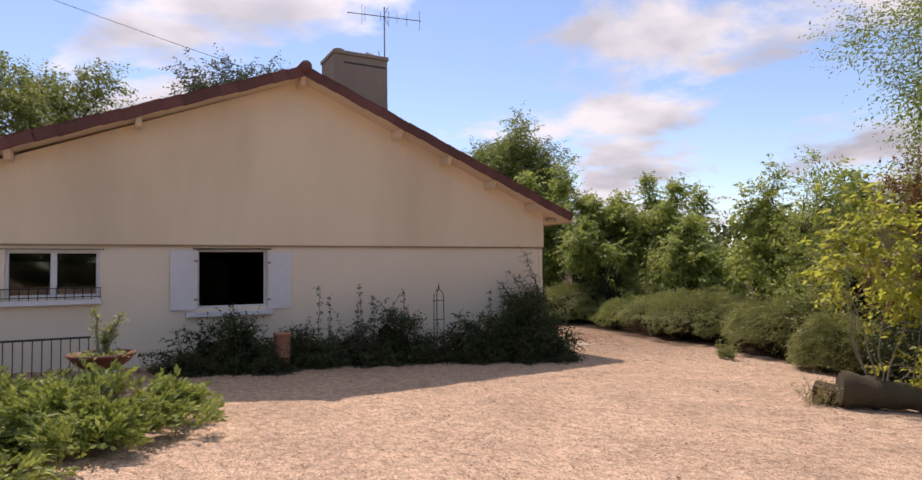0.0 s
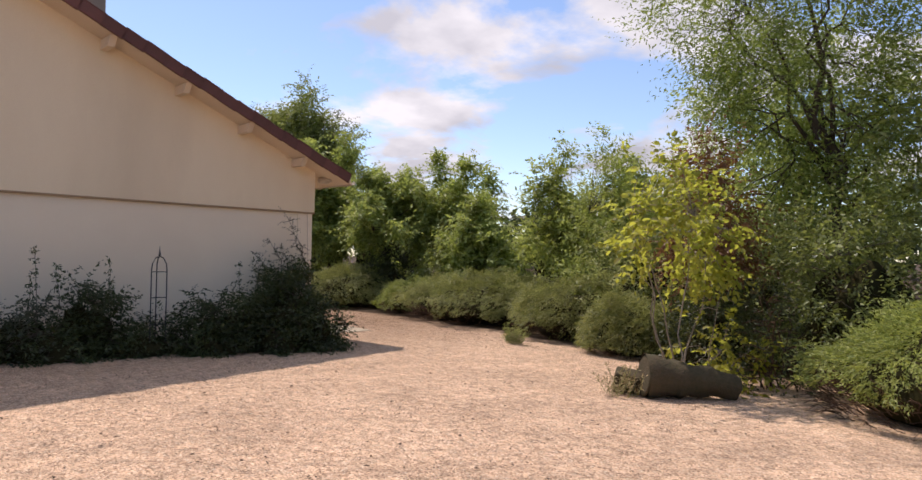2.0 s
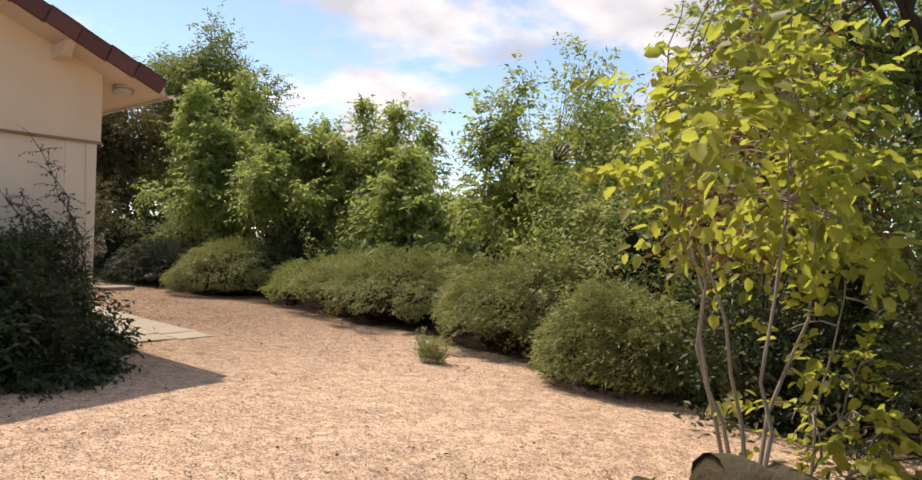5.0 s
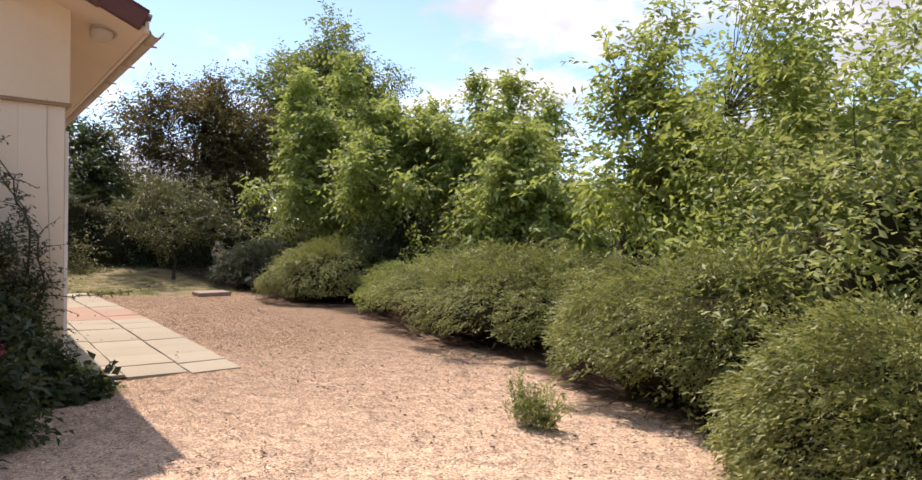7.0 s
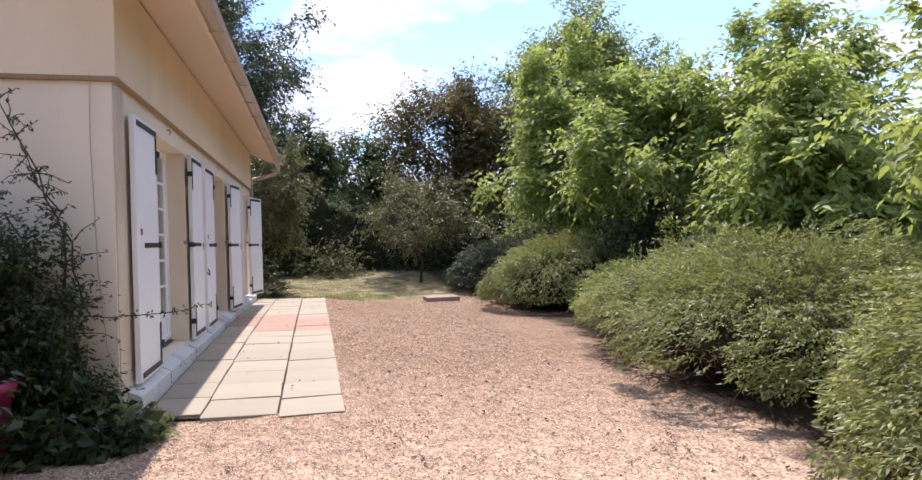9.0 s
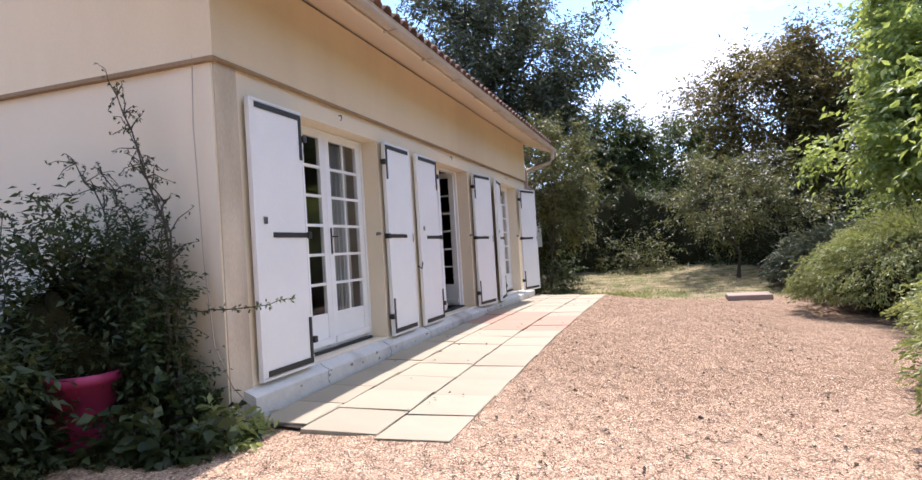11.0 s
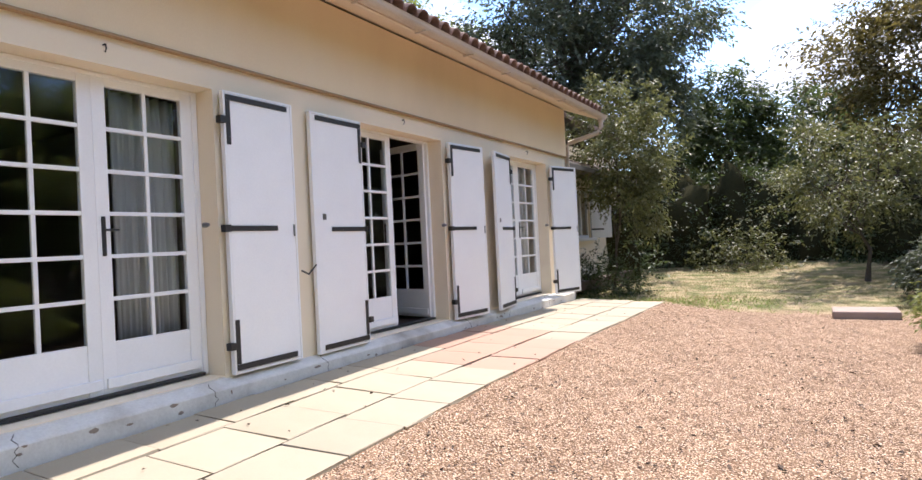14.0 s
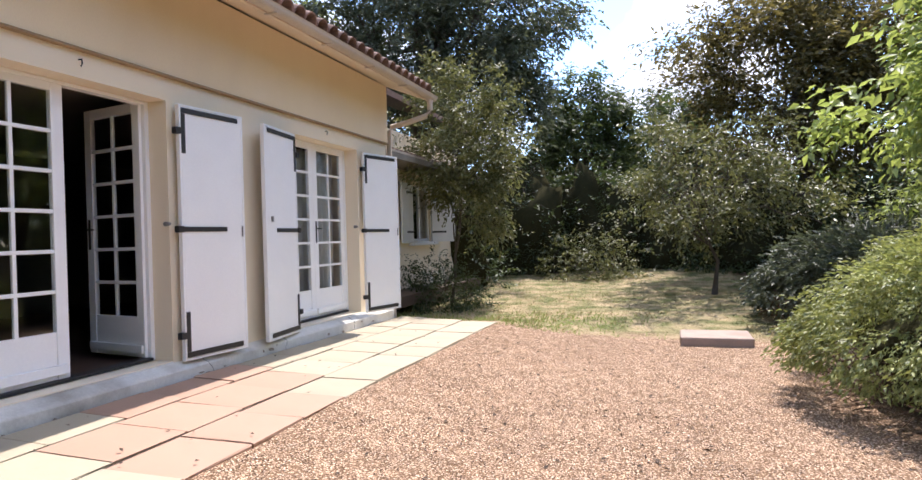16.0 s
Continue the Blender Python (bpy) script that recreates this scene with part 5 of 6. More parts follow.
def curtain(y0, y1, x, label):
    n = 70
    V, F = [], []
    for i in range(n + 1):
        y = y0 + (y1 - y0) * i / n
        for z in (0.34, 1.2, 2.40):
            a = 0.028 * math.sin(i * 0.62 + 0.4 * z) + 0.012 * math.sin(i * 1.7)
            V.append((x + a, y, z))
    for i in range(n):
        for k in range(2):
            F.append((i * 3 + k, i * 3 + 3 + k, i * 3 + 4 + k, i * 3 + 1 + k))
    ob = put("curtain", fast_mesh("curtain", V, F, M_CURTAIN, True))
    so = ob.modifiers.new("thickness", "SOLIDIFY")
    so.thickness = 0.004
    return tagged(ob, label, "curtain", "door curtains")


curtain(15.62, 16.14, 9.50, "grey sheer curtain behind the glazed door")
curtain(21.55, 22.95, 9.50, "grey sheer curtain behind the glazed door")
for y in (16.42, 19.86, 23.2):
    st = tagged(part("shutter_stop", lathe([(0.02, 0.0), (0.02, 0.03), (0.012, 0.05), (0.012, 0.055)], 10), M_STEEL, None), "small metal shutter catch on the wall", "catch", "shutter catches")
    st.matrix_basis = pose(WX, y - 0.31, 1.42, 0, 90, 0)
for y in (15.40, 18.78, 22.2):
    hk = tubes("lintel_hook", [(np.array([(WX - 0.01, y, 2.60), (WX + 0.03, y, 2.60), (WX + 0.035, y, 2.57), (WX + 0.02, y, 2.55)]), [0.006] * 4)], M_IRON, None, "", 6)
    tagged(hk, "tiny iron hook in the wall above the door", "hook", "lintel hooks")
ob = tubes("wall_cable", [(np.array([(9.72, 13.535, 2.95), (9.72, 13.50, 2.2), (9.75, 13.50, 1.2), (9.8, 13.5, 0.6), (9.90, 13.55, 0.3), (9.94, 13.75, 0.06), (10.02, 14.0, 0.035), (10.0, 14.4, 0.04)]), [0.0045] * 8)], M_GUTTER, None, "", 6)
tagged(ob, "thin pale cable hanging down the house corner", "cable")

# ---- the lower wing ----
tagged(part("wall_wing", wall_with_holes(END_Y - 0.2, 31.0, -0.3, 3.35, [(27.25, 28.32, 1.17, 2.34)], 8.55, 8.85, "y"), M_RENDER, None), "ochre rendered wall of the lower wing", "wall", kind="structure")
tagged(part("wall_return", boxes(((8.85, END_Y - 0.22, -0.3), (9.54, END_Y - 0.002, 3.3))), M_RENDER, None), "ochre rendered return wall", "wall", kind="structure")
canopy = thing("wing_canopy", (0, 0, 0), "narrow tiled canopy over the wing window", "canopy")
bm = boxes(((8.86, 24.0, 2.72), (9.45, 30.4, 2.78)))
part("board", bm, M_GUTTER, canopy)
for i in range(30):
    o = put("canopy_tile", tile_me, canopy)
    o.matrix_basis = pose(8.98, 24.1 + i * 0.212, 2.80, 0, 12, 0)
win3 = thing("window_3", (0, 0, 0), "white framed window of the lower wing", "window", kind="structure")
for a, b, c, d in ((27.25, 27.31, 1.17, 2.34), (28.26, 28.32, 1.17, 2.34), (27.31, 28.26, 1.17, 1.23), (27.31, 28.26, 2.28, 2.34), (27.755, 27.815, 1.23, 2.28)):
    part("window_frame", boxes(((8.76, a, c), (8.82, b, d)), bevel=0.004), M_WHITE_OLD, win3)
for a, b in ((27.31, 27.755), (27.815, 28.26)):
    p = part("pane", boxes(((8.785, a, 1.23), (8.79, b, 2.28))), M_GLASS, win3)
    p.visible_shadow = False
part("window_sill", boxes(((8.8, 27.1, 1.09), (8.98, 28.5, 1.165)), bevel=0.01), M_WHITE_OLD, win3)
for y0, ang, lab in ((27.24, 4, "grey-white window shutter folded open on the wing"), (28.33, -32, "white window shutter standing ajar on the wing")):
    s = thing("window_shutter", (8.87, y0, 1.15), lab, "shutter", "wing window shutters")
    sgn = -1 if y0 < 28 else 1
    s.rotation_euler = (0, 0, radians(ang))
    y1 = sgn * 0.66
    part("panel", boxes(((0, min(0, y1), 0), (0.04, max(0, y1), 1.2)), bevel=0.005), M_WHITE_OLD, s)
    for z in (0.2, 1.0):
        part("strap", boxes(((0.041, min(0, y1 * 0.6), z), (0.047, max(0, y1 * 0.6), z + 0.04))), M_IRON, s)

# ---- terrace slabs ----
terrace = thing("terrace", (0, 0, 0), "row of cream and pink concrete slabs with mossy joints", "paving", kind="structure")
rs = random.Random(11)
COLS = [(9.992, 10.410), (10.420, 11.005), (11.022, 11.545)]
PITCH = 0.547


def slab_mesh(w, l, mat, seed):
    r = random.Random(seed)
    bm = boxes(((-w / 2, -l / 2, -0.05), (w / 2, l / 2, 0.0)), bevel=0.006)
    for v in bm.verts:
        v.co.x += r.uniform(-0.006, 0.006)
        v.co.y += r.uniform(-0.006, 0.006)
    me = bpy.data.meshes.new("slab")
    bm.to_mesh(me)
    bm.free()
    me.materials.append(mat)
    return me


slab_cache = {}
for c, (x0, x1) in enumerate(COLS):
    for r in range(19):
        y0 = (13.66, 13.56, 13.48)[c] + r * PITCH
        pink = 8 <= r <= 11 and not (c == 2 and r == 11) and not (c == 0 and r == 8)
        key = (c, pink, r % 3)
        if key not in slab_cache:
            slab_cache[key] = slab_mesh(x1 - x0 - 0.006, PITCH - 0.009, M_SLAB_PINK if pink else M_SLAB, len(slab_cache))
        ob = put("slab", slab_cache[key], terrace)
        ob.matrix_basis = pose((x0 + x1) / 2, y0 + PITCH / 2, terrace_z(y0 + PITCH / 2) + (0.028, 0.010, 0.0)[c] + rs.uniform(-0.004, 0.004), math.degrees(terrace_z(y0 + 0.8) - terrace_z(y0 - 0.2)) + rs.uniform(-0.25, 0.25), (1.8, 1.5, 0.4)[c] + rs.uniform(-0.3, 0.3), rs.uniform(-0.6, 0.6))
bm = bmesh.new()
bed_rows = [[bm.verts.new((x, y, float(terrace_z(y)) + dz)) for x, dz in ((9.976, 0.018), (11.0, -0.010), (11.52, -0.016), (11.52, -0.09), (9.976, -0.09))] for y in (13.62, 15.5, 17.3, 20.0, 23.8)]
for a, b in zip(bed_rows, bed_rows[1:]):
    for i in range(5):
        bm.faces.new((a[i], a[(i + 1) % 5], b[(i + 1) % 5], b[i]))
bmesh.ops.recalc_face_normals(bm, faces=bm.faces[:])
part("joint_bed", bm, M_SOIL, terrace, "dark mossy joints")

# stone step by the lawn
step = thing("stone_step", (0, 0, 0), "flat weathered pinkish stone step at the lawn's edge", "step")
part("slab", boxes(((13.98, 23.35, -0.2), (14.80, 24.0, -0.045)), bevel=0.018), material("worn_pink_stone", (0.42, 0.31, 0.25), 0.9, (0.28, 0.21, 0.17), 5, 60, 0.4, 0.006, stain=0.5), step)

# ---- pots and ornaments by the gable ----
def turned(name, at, profile, mat, label, category, soil=None):
    t = thing(name, at, label, category)
    part("vessel", lathe(profile), mat, t, "", True)
    if soil:
        part("soil", lathe([(soil[0], soil[1] - 0.02), (soil[0], soil[1])], 24), M_SOIL, t, "dark potting soil")
    return t


turned("chimney_pot", (2.80, 12.42, gz1(2.8, 12.42)), [(0.15, 0.0), (0.155, 0.3), (0.15, 0.66), (0.17, 0.665), (0.17, 0.70), (0.125, 0.70), (0.125, 0.5)], M_TERRA, "upright terracotta clay pipe among the shrubs", "clay pipe")
turned("flower_pot", (9.15, 12.98, gz1(9.15, 12.98)), [(0.16, 0.0), (0.165, 0.02), (0.215, 0.44), (0.24, 0.445), (0.243, 0.51), (0.22, 0.51), (0.19, 0.40)], M_PINK, "magenta plastic flower pot beside the house corner", "pot", (0.19, 0.41))
ped = turned("planter_stand", (-0.2, 10.1, gz1(-0.2, 10.1)), [(0.22, 0.0), (0.2, 0.05), (0.13, 0.1), (0.12, 0.36), (0.2, 0.42), (0.22, 0.45)], M_CONCRETE, "plain concrete foot under the planting bowl", "pedestal")
bowl = turned("planting_bowl", (-0.2, 10.1, gz1(-0.2, 10.1) + 0.45), [(0.16, 0.0), (0.2, 0.01), (0.34, 0.11), (0.40, 0.19), (0.43, 0.20), (0.43, 0.235), (0.395, 0.235), (0.36, 0.18)], M_BOWL, "wide red-brown clay bowl with a spindly plant", "planter", (0.36, 0.19))
rng = np.random.default_rng(8)
lines = []
for dx, dy, h in ((-0.06, 0, 0.62), (0.03, 0.02, 0.34), (0.14, 0.0, 0.56), (0.09, 0.03, 0.42)):
    lines.append((curve_line((-0.2 + dx * 0.3, 10.1 + dy, 0.98), (-0.2 + dx * 1.5, 10.1 + dy, 0.98 + h), 0.0, 6, rng, 0.012), np.linspace(0.022, 0.013, 6)))
pl = thing("potted_plant", (0, 0, 0), "spindly yellow-green plant standing in the bowl", "plant")
tubes("stemwork", lines, M_BARK_PALE, pl)
P = np.concatenate([l[0][2:] for l in lines])
P = np.repeat(P, 22, 0) + rng.normal(0, 0.03, (len(P) * 22, 3))
V, F = leaf_arrays(P, rng.normal(0, 1, P.shape) + [0, 0, 0.6], 0.07, 0.028, rng)
put("foliage", fast_mesh("foliage", V, F, M_LIGHTLEAF), pl)
P = np.stack([-0.2 + rng.normal(0, 0.17, 300), 10.1 + rng.normal(0, 0.17, 300), np.full(300, 1.0)], -1)
V, F = leaf_arrays(P, rng.normal(0, 1, P.shape) * [1, 1, 0.4] + [0, 0, 0.5], 0.09, 0.03, rng)
put("low_foliage", fast_mesh("low_foliage", V, F, M_LIGHTLEAF), pl)

ob_ = thing("garden_obelisk", (6.1, 12.2, gz1(6.1, 12.2)), "slender black iron garden obelisk with a finial", "trellis")
for dx, dy in ((-0.12, 0.0), (0.12, 0.0), (0.0, 0.10)):
    tubes("leg", [(np.array([(dx, dy, -0.03), (dx, dy, 1.35), (dx * 0.9, dy * 0.9, 1.46), (dx * 0.5, dy * 0.5, 1.55), (0, 0, 1.58)]), [0.009] * 5)], M_IRON, ob_)
for z in (0.5, 0.92, 1.33):
    q = [(-0.12, 0.0, z), (0.12, 0.0, z), (0.0, 0.10, z)]
    tubes("ring", [(np.array([q[i], q[(i + 1) % 3]]), [0.006, 0.006]) for i in range(3)], M_IRON, ob_, "", 5)
part("finial", lathe([(0.012, 1.57), (0.02, 1.60), (0.012, 1.63), (0.006, 1.70), (0.002, 1.74)], 10), M_IRON, ob_)

# mossy log at the gravel's edge
log = thing("mossy_log", (0, 0, 0), "weathered mossy log lying at the gravel's edge", "log")
A = np.array((9.52, 5.62, 0.27))
B = np.array((10.35, 4.75, 0.10))
lp = curve_line(A, B, 0.03, 14, np.random.default_rng(3), 0.012)
tubes("trunk_piece", [(lp, 0.265 - 0.12 * np.linspace(0, 1, 14) + 0.012 * np.sin(np.arange(14) * 1.7))], M_LOG, log, "", 18)
for v in log.children[0].data.vertices:
    v.co += Vector((noise.noise(v.co * 9), noise.noise(v.co * 9 + Vector((5, 0, 0))), noise.noise(v.co * 7 + Vector((0, 5, 0))))) * 0.035
dn = Vector(A - B).normalized()
mcap = Matrix.Translation(A) @ dn.to_track_quat("Z", "Y").to_matrix().to_4x4()
bm = lathe([(0.27, -0.01), (0.25, 0.008), (0.2, 0.012), (0.05, 0.006), (0.01, 0.006)], 18)
bmesh.ops.transform(bm, matrix=mcap, verts=bm.verts[:])
part("cut_end", bm, M_LOG, log, "cracked grey cut face")
bm = boxes(((-0.12, -0.2, -0.02), (0.12, 0.14, 0.30)), bevel=0.03)
bmesh.ops.transform(bm, matrix=pose(9.62, 5.95, 0.0, 8, -18, 20), verts=bm.verts[:])
tagged(part("edging_stone", bm, M_LOG, None), "small tilted mossy stone beside the log", "stone")

# ---- hedge mounds at the yard's edge ----
MG = "shrub mounds at the yard's edge"
mound("shrub_mound", "low rounded green shrub mound with brown twiggy foot", "shrub", (11.1, 2.3), 1.85, 2.0, 1.32, 52000, 0.044, M_HEDGE_LIGHT, 21, MG, hang=0.8, skirt=0.56, twigs=620)
mound("shrub_mound", "small dark clipped conifer mound at the gravel's edge", "shrub", (13.5, 7.85), 0.92, 1.05, 1.16, 44000, 0.039, M_HEDGE, 22, MG, hang=0.5, skirt=0.12)
mound("shrub_mound", "broad green shrub mound with drooping sprays", "shrub", (15.4, 10.0), 1.72, 2.05, 1.38, 76000, 0.043, M_HEDGE, 23, MG, hang=0.9, skirt=0.42, twigs=480)
mound("shrub_mound", "large rounded cotoneaster mound with brown twiggy foot", "shrub", (16.25, 14.2), 2.0, 2.85, 1.38, 96000, 0.043, M_HEDGE, 24, MG, hang=0.9, skirt=0.52, twigs=520)
mound("shrub_mound", "pale green shrub mound behind a larger one", "shrub", (16.6, 17.4), 1.25, 1.2, 1.12, 20000, 0.045, M_HEDGE_LIGHT, 25, MG)
mound("shrub_mound", "rounded dark green shrub mound by the lawn", "shrub", (16.75, 21.2), 1.95, 2.0, 1.42, 62000, 0.045, M_HEDGE, 26, MG, skirt=0.22, bulge=0.1, hang=0.9)
mound("shrub_mound", "grey-green shrub mound beyond the stone step", "shrub", (16.6, 25.4), 1.6, 1.8, 1.25, 34000, 0.065, M_OLIVE, 27, MG)
mound("juniper", "low spreading light green juniper in front of the bowl", "shrub", (-1.7, 8.5), 2.4, 2.2, 0.46, 40000, 0.075, M_HEDGE_LIGHT, 28, hang=0.25, width=0.5, bulge=0.4, depth=0.16, skirt=0.03, tuft=40, reach=1.0, under=0.0, fan=7.0)

# ---- shrubs along the gable ----
SG = "shrubs along the gable wall"
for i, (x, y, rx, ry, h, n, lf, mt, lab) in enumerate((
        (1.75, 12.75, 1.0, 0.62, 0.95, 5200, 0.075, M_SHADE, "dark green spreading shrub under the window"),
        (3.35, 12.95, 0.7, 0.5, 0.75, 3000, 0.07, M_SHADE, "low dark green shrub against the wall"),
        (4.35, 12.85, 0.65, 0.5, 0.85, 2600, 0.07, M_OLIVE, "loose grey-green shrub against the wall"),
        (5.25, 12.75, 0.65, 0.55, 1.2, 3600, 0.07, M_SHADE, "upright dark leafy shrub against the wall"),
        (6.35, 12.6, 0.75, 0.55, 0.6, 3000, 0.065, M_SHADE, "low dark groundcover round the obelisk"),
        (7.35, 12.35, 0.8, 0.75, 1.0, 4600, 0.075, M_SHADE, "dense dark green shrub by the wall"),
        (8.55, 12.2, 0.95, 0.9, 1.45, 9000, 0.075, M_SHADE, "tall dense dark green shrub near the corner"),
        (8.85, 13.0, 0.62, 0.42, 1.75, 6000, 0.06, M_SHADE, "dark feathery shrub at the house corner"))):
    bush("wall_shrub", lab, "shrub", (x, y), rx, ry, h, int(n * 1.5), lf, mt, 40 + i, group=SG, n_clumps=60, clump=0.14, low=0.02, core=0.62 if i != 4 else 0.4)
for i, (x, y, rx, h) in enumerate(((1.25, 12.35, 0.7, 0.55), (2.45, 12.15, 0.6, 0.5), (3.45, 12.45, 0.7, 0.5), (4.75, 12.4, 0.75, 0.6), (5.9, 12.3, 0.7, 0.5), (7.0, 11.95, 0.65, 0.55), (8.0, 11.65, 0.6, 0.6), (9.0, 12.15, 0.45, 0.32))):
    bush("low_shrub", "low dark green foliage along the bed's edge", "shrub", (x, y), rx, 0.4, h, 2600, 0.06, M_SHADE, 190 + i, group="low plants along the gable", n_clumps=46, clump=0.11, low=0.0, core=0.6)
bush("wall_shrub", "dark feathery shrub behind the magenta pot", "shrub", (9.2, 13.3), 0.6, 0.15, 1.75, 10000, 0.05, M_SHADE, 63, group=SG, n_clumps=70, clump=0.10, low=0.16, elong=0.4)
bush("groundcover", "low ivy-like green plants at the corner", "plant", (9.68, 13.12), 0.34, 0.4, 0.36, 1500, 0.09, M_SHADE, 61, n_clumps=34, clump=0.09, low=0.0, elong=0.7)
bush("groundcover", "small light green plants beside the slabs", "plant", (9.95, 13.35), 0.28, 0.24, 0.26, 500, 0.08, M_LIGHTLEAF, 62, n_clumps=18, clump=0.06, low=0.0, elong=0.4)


def thorny_climber():
    """Bare thorny canes against the wall near the corner."""
    rng = np.random.default_rng(17)
    root = thing("thorny_climber", (0, 0, 0), "bare thorny canes climbing the gable near the corner", "climber")
    lines, P, D = [], [], []
    for bx, tx, tz in ((9.66, 9.18, 2.45), (9.62, 9.35, 2.05), (9.5, 9.0, 1.9), (9.2, 8.75, 2.0), (9.1, 8.4, 1.75)):
        ln = curve_line((bx, 13.28, 0.05), (tx, 13.36, tz), 0.12, 14, rng, 0.03)
        ln[:, 0] += 0.16 * np.sin(np.linspace(0, math.pi, 14)) * np.sign(bx - tx)
        ln[:, 1] = np.minimum(ln[:, 1], 13.46)
        lines.append((ln, np.linspace(0.013, 0.004, 14)))
        for k in range(4, 14):
            for _ in range(4):
                e = ln[k] + rng.normal(0, 1, 3) * [0.12, 0.05, 0.09]
                e[1] = min(e[1], 13.48)
                lines.append((curve_line(ln[k], e, 0.02, 4, rng, 0.008), np.linspace(0.005, 0.002, 4)))
                for q in np.linspace(0.2, 1, 5):
                    P.append(ln[k] + (e - ln[k]) * q)
                    D.append(rng.normal(0, 1, 3))
    cane = curve_line((9.64, 13.26, 0.9), (10.55, 13.36, 0.93), -0.04, 12, rng, 0.008)
    lines.append((cane, np.linspace(0.006, 0.002, 12)))
    for q in cane[1:]:
        for _ in range(6):
            P.append(q + rng.normal(0, 0.01, 3))
            D.append(rng.normal(0, 1, 3))
    tubes("canework", lines, M_BARK, root, sides=5)
    P, D = np.repeat(np.array(P), 2, 0), np.repeat(np.array(D), 2, 0) + rng.normal(0, 0.6, (len(P) * 2, 3))
    V, F = leaf_arrays(P, D, 0.034, 0.013, rng)
    put("thorns_and_leaves", fast_mesh("thorns_and_leaves", V, F, M_SHADE), root)


thorny_climber()


def tall_spikes(x, y, h, seed, label):
    rng = np.random.default_rng(seed)
    root = thing("flower_spike", (0, 0, 0), label, "plant", "tall spikes by the wall")
    z = gz1(x, y)
    ln = curve_line((x, y, z), (x + rng.normal(0, 0.08), y, z + h), 0, 10, rng, 0.015)
    tubes("stem", [(ln, np.linspace(0.008, 0.003, 10))], M_BARK, root, sides=5)
    P = np.repeat(ln[4:], 14, 0) + rng.normal(0, 0.025, (6 * 14, 3))
    V, F = leaf_arrays(P, rng.normal(0, 1, P.shape), 0.06, 0.026, rng)
    put("leaves", fast_mesh("leaves", V, F, M_SHADE), root)


for i, (x, h) in enumerate(((3.72, 1.55), (3.95, 1.35), (4.7, 1.6), (5.0, 1.35), (4.55, 1.2), (5.75, 1.45), (8.0, 1.5), (8.3, 1.6))):
    tall_spikes(x, 13.1, h, 70 + i, "thin tall leafy stalk against the wall")

# weed tufts in the gravel
def tuft(x, y, r, h, n, mat, seed, label):
    rng = np.random.default_rng(seed)
    root = thing("weed_tuft", (0, 0, 0), label, "weed", "weeds in the gravel")
    z = gz1(x, y)
    lines, P, D = [], [], []
    for i in range(n):
        b = np.array((x + rng.normal(0, r * 0.4), y + rng.normal(0, r * 0.4), z))
        t = b + np.array((rng.normal(0, r * 0.5), rng.normal(0, r * 0.5), h * (0.5 + 0.6 * rng.random())))
        ln = curve_line(b, t, 0, 5, rng, 0.008)
        lines.append((ln, np.linspace(0.004, 0.002, 5)))
        for q in ln[1:]:
            for _ in range(7):
                P.append(q + rng.normal(0, 0.012, 3))
                D.append(rng.normal(0, 1, 3) + [0, 0, 0.7])
    tubes("stemwork", lines, M_LIGHTLEAF, root, sides=4)
    V, F = leaf_arrays(np.array(P), np.array(D), 0.05, 0.013, rng)
    put("leaves", fast_mesh("leaves", V, F, mat), root)


tuft(12.88, 10.25, 0.2, 0.32, 42, M_LIGHTLEAF, 81, "pale green weed growing in the gravel")
tuft(12.84, 10.42, 0.06, 0.40, 12, M_LIGHTLEAF, 82, "tall thin weed in the gravel")
tuft(9.35, 5.85, 0.28, 0.34, 26, M_DRYGRASS, 83, "dry grass tuft beside the log")

# ---- lawn ----
def lawn():
    rng = np.random.default_rng(33)
    n = 22000
    x = 8.9 + 8.5 * rng.random(n)
    y = 23.75 + 10.5 * rng.random(n) ** 1.5
    ok = ~((x > 13.9) & (x < 14.85) & (y < 24.6)) & ~((x < 11.6) & (y < 23.92))
    dens = np.array([noise.noise(Vector((a * 0.8, b * 0.8, 2))) for a, b in zip(x, y)])
    ok &= (dens + 0.35 + (x < 12.5) * 0.25 > rng.random(n) * 0.9) & ((x < 13.2) | (rng.random(n) < 0.4))
    x, y, dens = x[ok], y[ok], dens[ok]
    P = np.stack([x, y, gz(x, y) - 0.01], -1)
    D = rng.normal(0, 0.8, P.shape) + [0, 0, 1]
    h = 0.035 + 0.06 * rng.random(len(x)) ** 2 * (y < 26) + 0.03 * rng.random(len(x))
    green = (rng.random(len(x)) < np.where(y < 25.6, 0.75, 0.3)) & (x < 13.8)
    for mask, mat, nm, lab in ((green, M_GRASS, "lawn_grass", "short green lawn grass"), (~green, M_DRYGRASS, "dry_grass", "dry straw-coloured lawn grass")):
        V, F = leaf_arrays(P[mask], D[mask], h[mask], 0.010, rng, up=0.2, fold=0.1, curl=0.3)
        tagged(put(nm, fast_mesh(nm, V, F, mat)), lab, "grass", kind="stuff")


lawn()

# ---- trees and tall shrubs east of the yard ----
TG = "garden trees"
